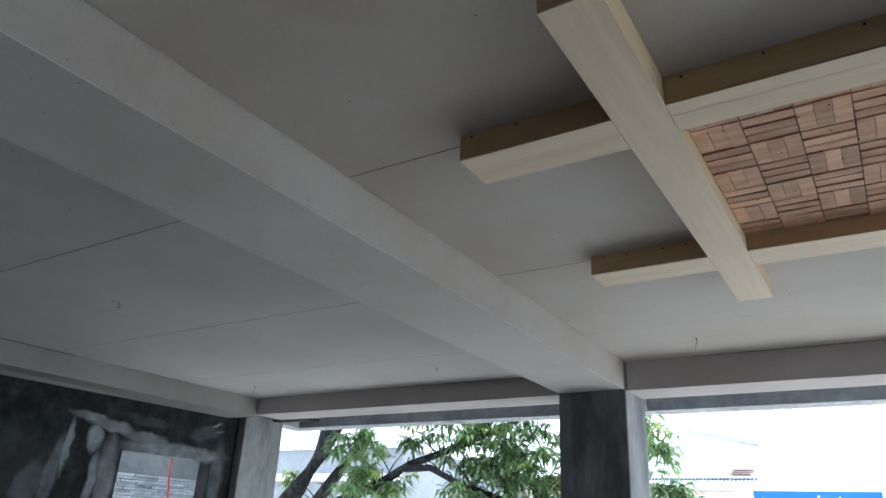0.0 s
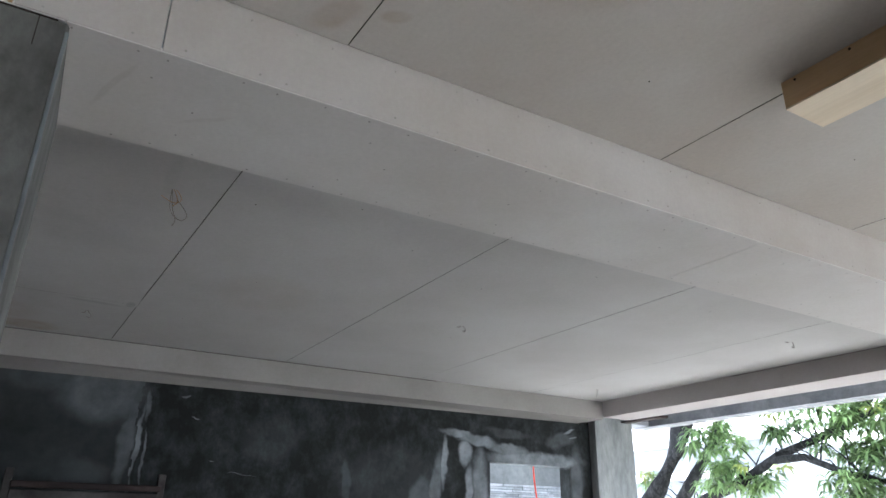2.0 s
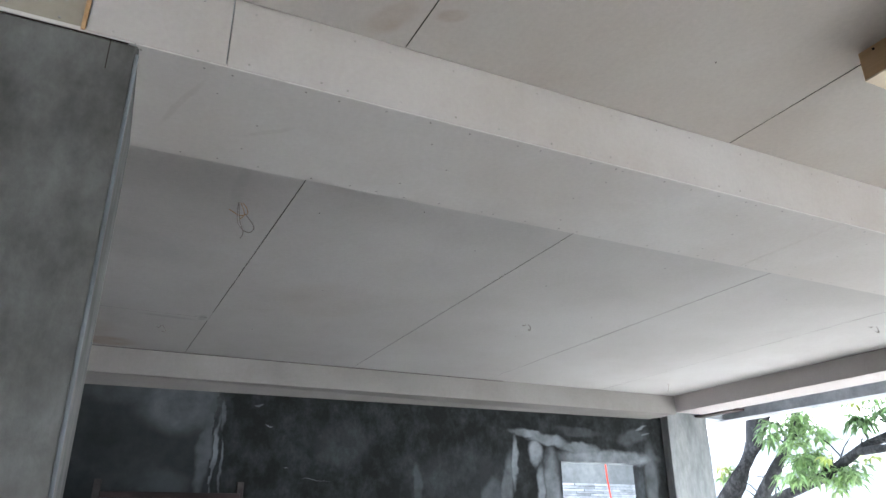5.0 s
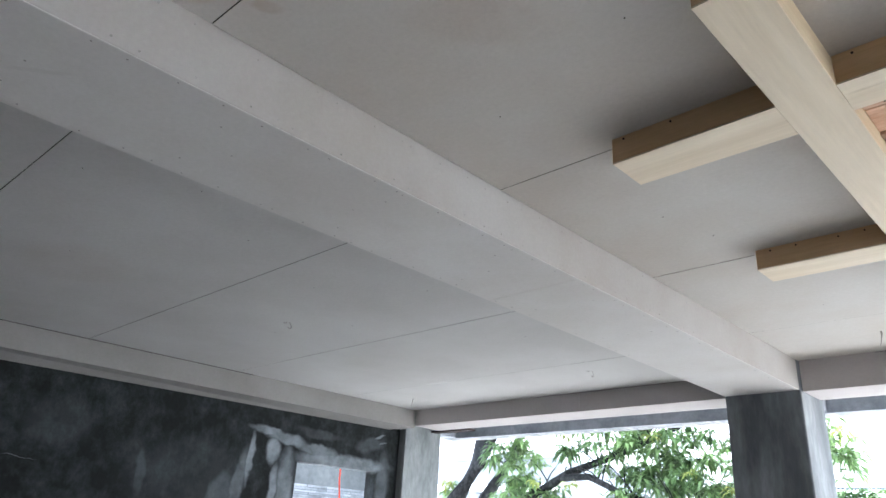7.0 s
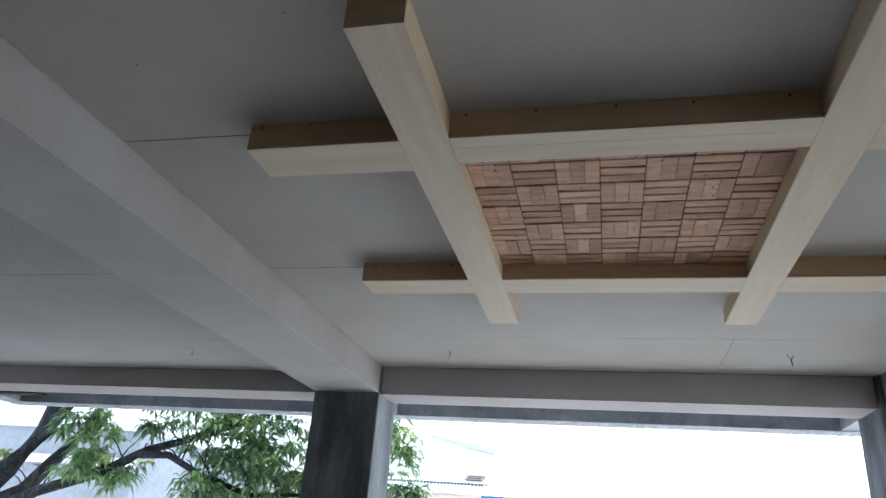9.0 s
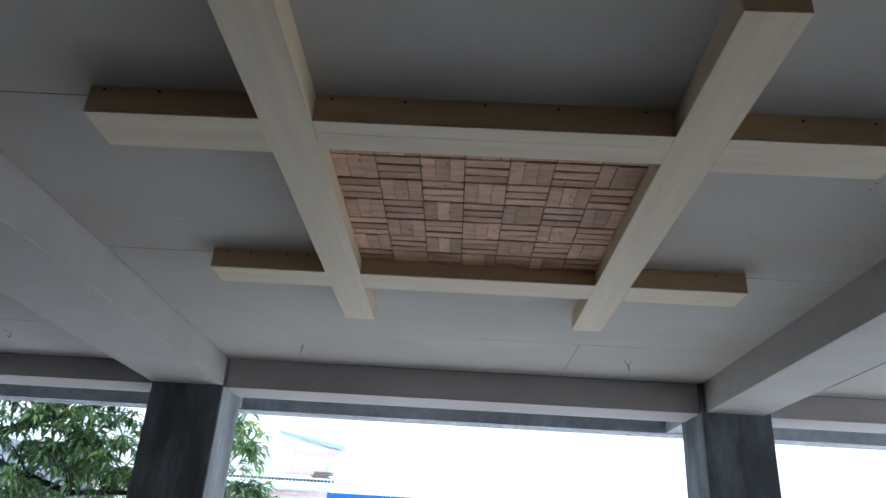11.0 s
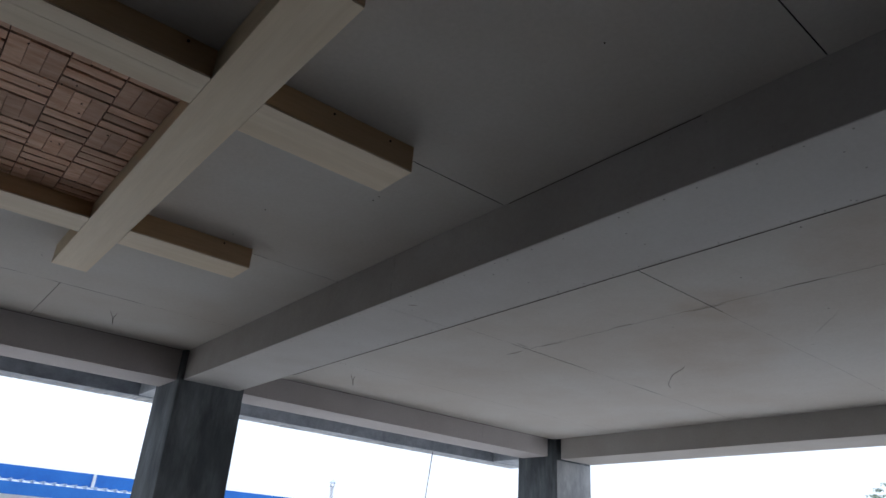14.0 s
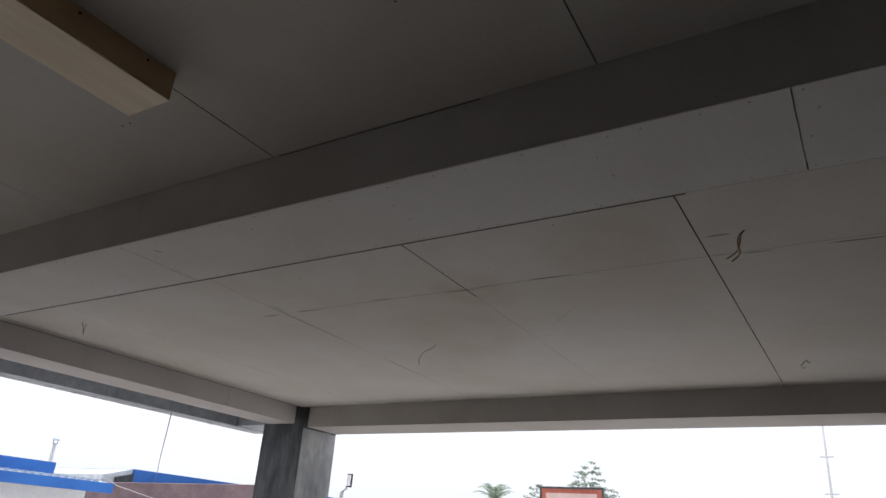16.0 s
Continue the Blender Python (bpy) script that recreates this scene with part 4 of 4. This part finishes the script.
def leaf_crown(clumps, per, leaf, wide, seed, droop):
    """Whorls of long narrow leaves, as vertices and faces."""
    rng = random.Random(seed)
    verts, faces = [], []
    for c in clumps:
        for _ in range(per):
            a, up = rng.uniform(0, 6.28), rng.uniform(-0.5, 0.7)
            d = Vector((math.cos(a), math.sin(a), up)).normalized()
            side = d.cross(Vector((0, 0, 1))).normalized()
            ln, w = leaf * rng.uniform(0.6, 1.2), wide * rng.uniform(0.7, 1.2)
            p0 = Vector(c) + d * 0.01
            p1 = p0 + d * ln * 0.5 + Vector((0, 0, -droop * ln * 0.12))
            p2 = p0 + d * ln * 0.85 + Vector((0, 0, -droop * ln * 0.55))
            b = len(verts)
            fold = Vector((0, 0, 0.25 * w))
            verts += [p0, p1 + side * w / 2 + fold, p1, p1 - side * w / 2 + fold, p2]
            faces += [(b, b + 1, b + 2), (b, b + 2, b + 3), (b + 1, b + 4, b + 2), (b + 2, b + 4, b + 3)]
    return verts, faces


def crown(name, clumps, per, leaf, wide, seed, droop, material, parent):
    v, f = leaf_crown(clumps, per, leaf, wide, seed, droop)
    me = bpy.data.meshes.new(name)
    me.from_pydata(v, [], f)
    me.materials.append(material)
    ob = new(name, me)
    ob.parent = parent
    ob.matrix_parent_inverse = parent.matrix_basis.inverted()
    return tagged(ob, kind="stuff")


def scatter(blobs, seed):
    """Clump places inside a few uneven ellipsoids: centre, radii, count."""
    rng = random.Random(seed)
    res = []
    for (cx, cy, cz), (rx, ry, rz), k in blobs:
        for _ in range(int(k * 1.35)):
            while True:
                p = Vector((rng.uniform(-1, 1), rng.uniform(-1, 1), rng.uniform(-1, 1)))
                if 0.35 < p.length < 1:
                    break
            res.append((cx + rx * p.x, cy + ry * p.y, cz + rz * p.z))
    return res


# The two highest ellipsoids are unseen leaves, added to shade the wall-side bay.
crown("crown", scatter([
    ((-5.85, 8.4, 2.75), (0.42, 0.4, 0.3), 24), ((-5.5, 8.3, 2.3), (0.6, 0.4, 0.25), 24), ((-4.85, 8.4, 2.95), (0.2, 0.25, 0.25), 9),
    ((-3.9, 8.5, 2.85), (0.75, 0.6, 0.4), 50), ((-3.0, 8.5, 2.6), (0.8, 0.7, 0.5), 60), ((-3.7, 8.3, 2.2), (0.7, 0.5, 0.3), 34),
    ((-2.15, 8.5, 2.7), (0.55, 0.6, 0.5), 24), ((-1.78, 8.5, 2.82), (0.22, 0.3, 0.3), 9), ((-1.66, 8.4, 2.12), (0.46, 0.4, 0.22), 24),
    ((-4.4, 8.6, 3.7), (2.2, 1.2, 0.5), 120), ((-6.6, 8.6, 4.0), (1.2, 1.0, 0.5), 50), ((-2.4, 8.4, 1.7), (1.2, 0.7, 0.35), 40), ((-7.25, 8.6, 2.4), (0.12, 0.1, 0.1), 3), ((-5.6, 9.4, 5.2), (3.2, 2.0, 1.3), 330), ((-2.6, 9.2, 4.6), (1.5, 1.3, 0.8), 90)], 3), 18, 0.235, 0.043, 4, 0.8, LEAF, mango)

bm = bmesh.new()
rng = random.Random(23)
for pts, rad in limbs:
    for a, b in zip(pts[1:], pts[2:]):
        for _ in range(5):
            p = Vector(a).lerp(Vector(b), rng.random())
            d = Vector((rng.uniform(-0.4, 0.25), rng.uniform(-0.4, 0.25), rng.uniform(0.05, 0.4)))
            tube(bm, [p, p + d * 0.5 + Vector((0, 0, 0.04)), p + d], [0.012, 0.008, 0.004], 5)
tagged(part("twig", bm, BARK, mango), kind="stuff")
crown("new_growth", [(-7.22, 8.42, 2.42), (-7.2, 8.4, 2.46), (-5.2, 8.0, 2.42), (-4.75, 8.1, 2.4), (-4.8, 8.1, 3.0), (-3.1, 8.0, 2.5), (-3.5, 7.9, 2.9), (-2.2, 8.0, 2.6), (-2.6, 7.9, 2.3), (-1.6, 8.2, 2.9)], 14, 0.17, 0.036, 12, 0.8, YOUNG_LEAF, mango)

# ---- outside: far pale buildings behind the tree ----
far = thing("pale_neighbour_building", "grey rendered neighbouring building with white band", "building", (-14, 17, -0.2))
part("wall", boxes((-22, -9.5, 14.5, 24, -0.2, 3.6)), GREY_WALL, far)
part("band", boxes((-22.0, -9.5, 14.42, 14.5, 2.82, 3.0)), WHITE_WALL, far)
part("roof", boxes((-22.0, -9.5, 14.44, 24.2, 3.601, 3.75)), CORRUGATED, far)
side = thing("boundary_wall", "grey rendered boundary wall with white split-stone cladding", "wall", (-8.6, 6, -0.2))
part("wall", boxes((-8.8, -8.6, 2.0, 8.2, -0.2, 2.75)), SHADED_ALLEY_WALL, side)
bm = bmesh.new()
rng = random.Random(9)
z = -0.1
while z < 2.2:
    y = 5.6
    h = rng.uniform(0.03, 0.05)
    while y < 8.1:
        w = rng.uniform(0.15, 0.45)
        box(bm, -8.6, -8.57 + rng.uniform(0, 0.015), y, min(y + w, 8.15) - 0.006, z, z + h - 0.006)
        y += w
    z += h
tagged(part("stone_cladding", bm, STONE, side), kind="stuff")
cable = thing("red_cable", "thin red cable hanging outside the window opening", "cable", (-5.6, 5.2, 2.4))
bm = bmesh.new()
tube(bm, [(-5.7, 5.22, 3.0), (-5.7, 5.2, 2.4), (-5.71, 5.22, 2.1), (-5.72, 5.27, 1.8), (-5.72, 5.3, 1.2), (-5.72, 5.3, -0.2)], 0.008, 6)
part("sheath", bm, RED_CABLE, cable, smooth=True)

# ---- outside: open side ----
barn = thing("blue_gable_building", "low building with blue gable roof and brown sheet roof", "building", (20, 24, -0.2))
part("roof", boxes((18.2, 31.0, 24.4, 30, 3.0, 3.57)), BLUE, barn)
bm = bmesh.new()
slope(bm, "x", 17.0, 2.75, 18.19, 3.06, 24.5, 30, 0.5)
part("gable", bm, CORRUGATED, barn)
# Dark slab painted in for the shade on the gable's underside.
bm = bmesh.new()
slope(bm, "x", 17.5, 2.80, 18.195, 2.98, 24.40, 24.49, 0.42)
part("gable_shade", bm, DARKMETAL, barn, "dark slab standing in for the shaded gable underside")
bm = bmesh.new()
slope(bm, "x", 15.9, 2.1, 25.0, 2.9, 22.5, 24.3, 0.8)
part("lower_roof", bm, BROWN_ROOF, barn)
part("wall", boxes((16.8, 30.0, 24.31, 31, -0.2, 2.7)), WHITE_WALL, barn)
line = thing("service_wire", "thin dark service wire running down from the eave", "wire", (5.44, 6.52, 2.69))
bm = bmesh.new()
tube(bm, [(5.44, 6.52, 2.69), (8.1, 10.0, 2.60), (10.8, 13.5, 2.55), (13.4, 17.0, 2.56)], 0.006, 5)
part("strand", bm, DARKMETAL, line)
bm = bmesh.new()
tube(bm, [(14.2, 21.0, 3.12), (15.6, 21.5, 2.78), (17.4, 22.0, 2.55), (19.6, 22.2, 2.38), (22.0, 22.52, 2.40)], 0.009, 5)
part("roof_wire", bm, POLE, barn, "pale sagging wire in front of the brown roof")
flood = thing("flood_lamp", "small flood lamp on a white bracket and post", "lamp", (10.3, 8.1, -0.2))
bm = bmesh.new()
tube(bm, [(10.25, 8.15, -0.2), (10.25, 8.15, 2.38), (10.3, 8.1, 2.46)], 0.03, 8)
part("post", bm, POLE, flood, smooth=True)
head = part("lamp_head", boxes((10.32, 10.35, 8.03, 8.13, 2.47, 2.68), bevel=0.008), DARKMETAL, flood, "dark lamp housing")
part("lens", boxes((10.305, 10.319, 8.045, 8.115, 2.49, 2.66)), WHITE_WALL, head)
PALM = Vector((29.5, 15.15, 3.75))
palm = thing("palm_tree", "hazy palm with a crown of arching fronds", "tree", (PALM.x, PALM.y, -0.2))
bm = bmesh.new()
tube(bm, [(PALM.x, PALM.y, -0.2), tuple(PALM)], [0.2, 0.13], 8)
part("trunk", bm, BARK, palm, smooth=True)
rng = random.Random(31)
for k in range(16):
    a, up = k * 0.393 + rng.uniform(-0.15, 0.15), rng.uniform(0.6, 2.6)
    d = Vector((math.cos(a), math.sin(a), up)).normalized()
    mid = [PALM + d * t + Vector((0, 0, -0.35 * t * t)) for t in (0, 0.3, 0.6, 0.9, 1.2)]
    side = d.cross(Vector((0, 0, 1))).normalized()
    bm = bmesh.new()
    for p, q in zip(mid, mid[1:]):
        for f in (0.0, 0.35, 0.7):
            c = p.lerp(q, f)
            for sgn in (1, -1):
                tip = c + side * sgn * 0.3 + (q - p).normalized() * 0.22 + Vector((0, 0, -0.08))
                w = (q - p).normalized() * 0.025
                bm.faces.new([bm.verts.new(v) for v in (c - w, c + w, tip)])
    tube(bm, mid, [0.02, 0.018, 0.014, 0.01, 0.004], 4)
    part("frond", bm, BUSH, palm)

sign = thing("red_sign_board", "faded red sign board with dark frame on posts", "sign", (31, 12.5, -0.2))
part("board", boxes((29.5, 29.6, 10.35, 12.95, 2.6, 4.25)), RUST, sign)
part("faded_panel", boxes((29.485, 29.497, 10.55, 12.75, 2.7, 4.08)), FADED_RED, sign, "sun-bleached middle of the board")
part("frame", boxes((29.48, 29.62, 10.27, 13.03, 4.25, 4.33)), DARKMETAL, sign)
for y in (10.27, 12.955):
    part("frame", boxes((29.48, 29.62, y, y + 0.075, 2.55, 4.249)), DARKMETAL, sign)
for y in (10.7, 12.5):
    part("post", boxes((29.6, 29.7, y, y + 0.1, -0.2, 4.2)), DARKMETAL, sign)

tree = thing("distant_tree", "hazy green tree behind the red sign board", "tree", (37, 14, -0.2))
bm = bmesh.new()
tube(bm, [(37, 14.2, -0.2), (37, 14.2, 2.5), (37.1, 14.1, 4.5)], [0.25, 0.2, 0.08], 8)
part("trunk", bm, BARK, tree, smooth=True)
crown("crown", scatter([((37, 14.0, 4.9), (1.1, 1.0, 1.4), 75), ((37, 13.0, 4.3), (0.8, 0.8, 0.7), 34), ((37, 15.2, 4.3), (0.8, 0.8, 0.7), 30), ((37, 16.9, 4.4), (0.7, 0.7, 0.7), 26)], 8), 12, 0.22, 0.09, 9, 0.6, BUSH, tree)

tree.location.y -= 0.45
vent = thing("roof_vent", "pale capped vent pipe rising behind the blue roof", "vent", (18.15, 30.0, -0.2))
bm = bmesh.new()
tube(bm, [(18.2, 30.0, -0.2), (18.2, 30.0, 4.45)], 0.075, 10)
part("pipe", bm, POLE, vent, smooth=True)
bm = bmesh.new()
tube(bm, [(18.2, 30.0, 4.56), (18.2, 30.0, 4.62), (18.2, 30.0, 4.74)], [0.14, 0.14, 0.03], 10)
part("cap", bm, CORRUGATED, vent, "galvanised conical cap")
for dx in (-0.09, 0.09):
    part("stay", boxes((18.19 + dx, 18.21 + dx, 29.99, 30.01, 4.40, 4.58)), DARKMETAL, vent)
pole = thing("utility_pole", "slender pale utility pole with short cross arms", "utility pole", (40, 2.7, -0.2))
bm = bmesh.new()
tube(bm, [(40.0, 2.75, -0.2), (40, 2.7, 9.5)], [0.075, 0.045], 10)
part("mast", bm, POLE, pole, smooth=True)
for z in (6.9, 5.2):
    part("cross_arm", boxes((39.96, 40.04, 2.4, 3.0, z, z + 0.06)), POLE, pole)

# the ground falls away gently outside
for ob, drop in ((blue, 0.05), (house, 0.05), (shed, 0.05), (stack, 0.05), (unit, 0.05), (barn, 0.10), (sign, 0.10), (tree, 0.12), (palm, 0.10), (pole, 0.1), (mango, 0.07), (far, 0.06), (flood, 0.04)):
    ob.location.z -= drop
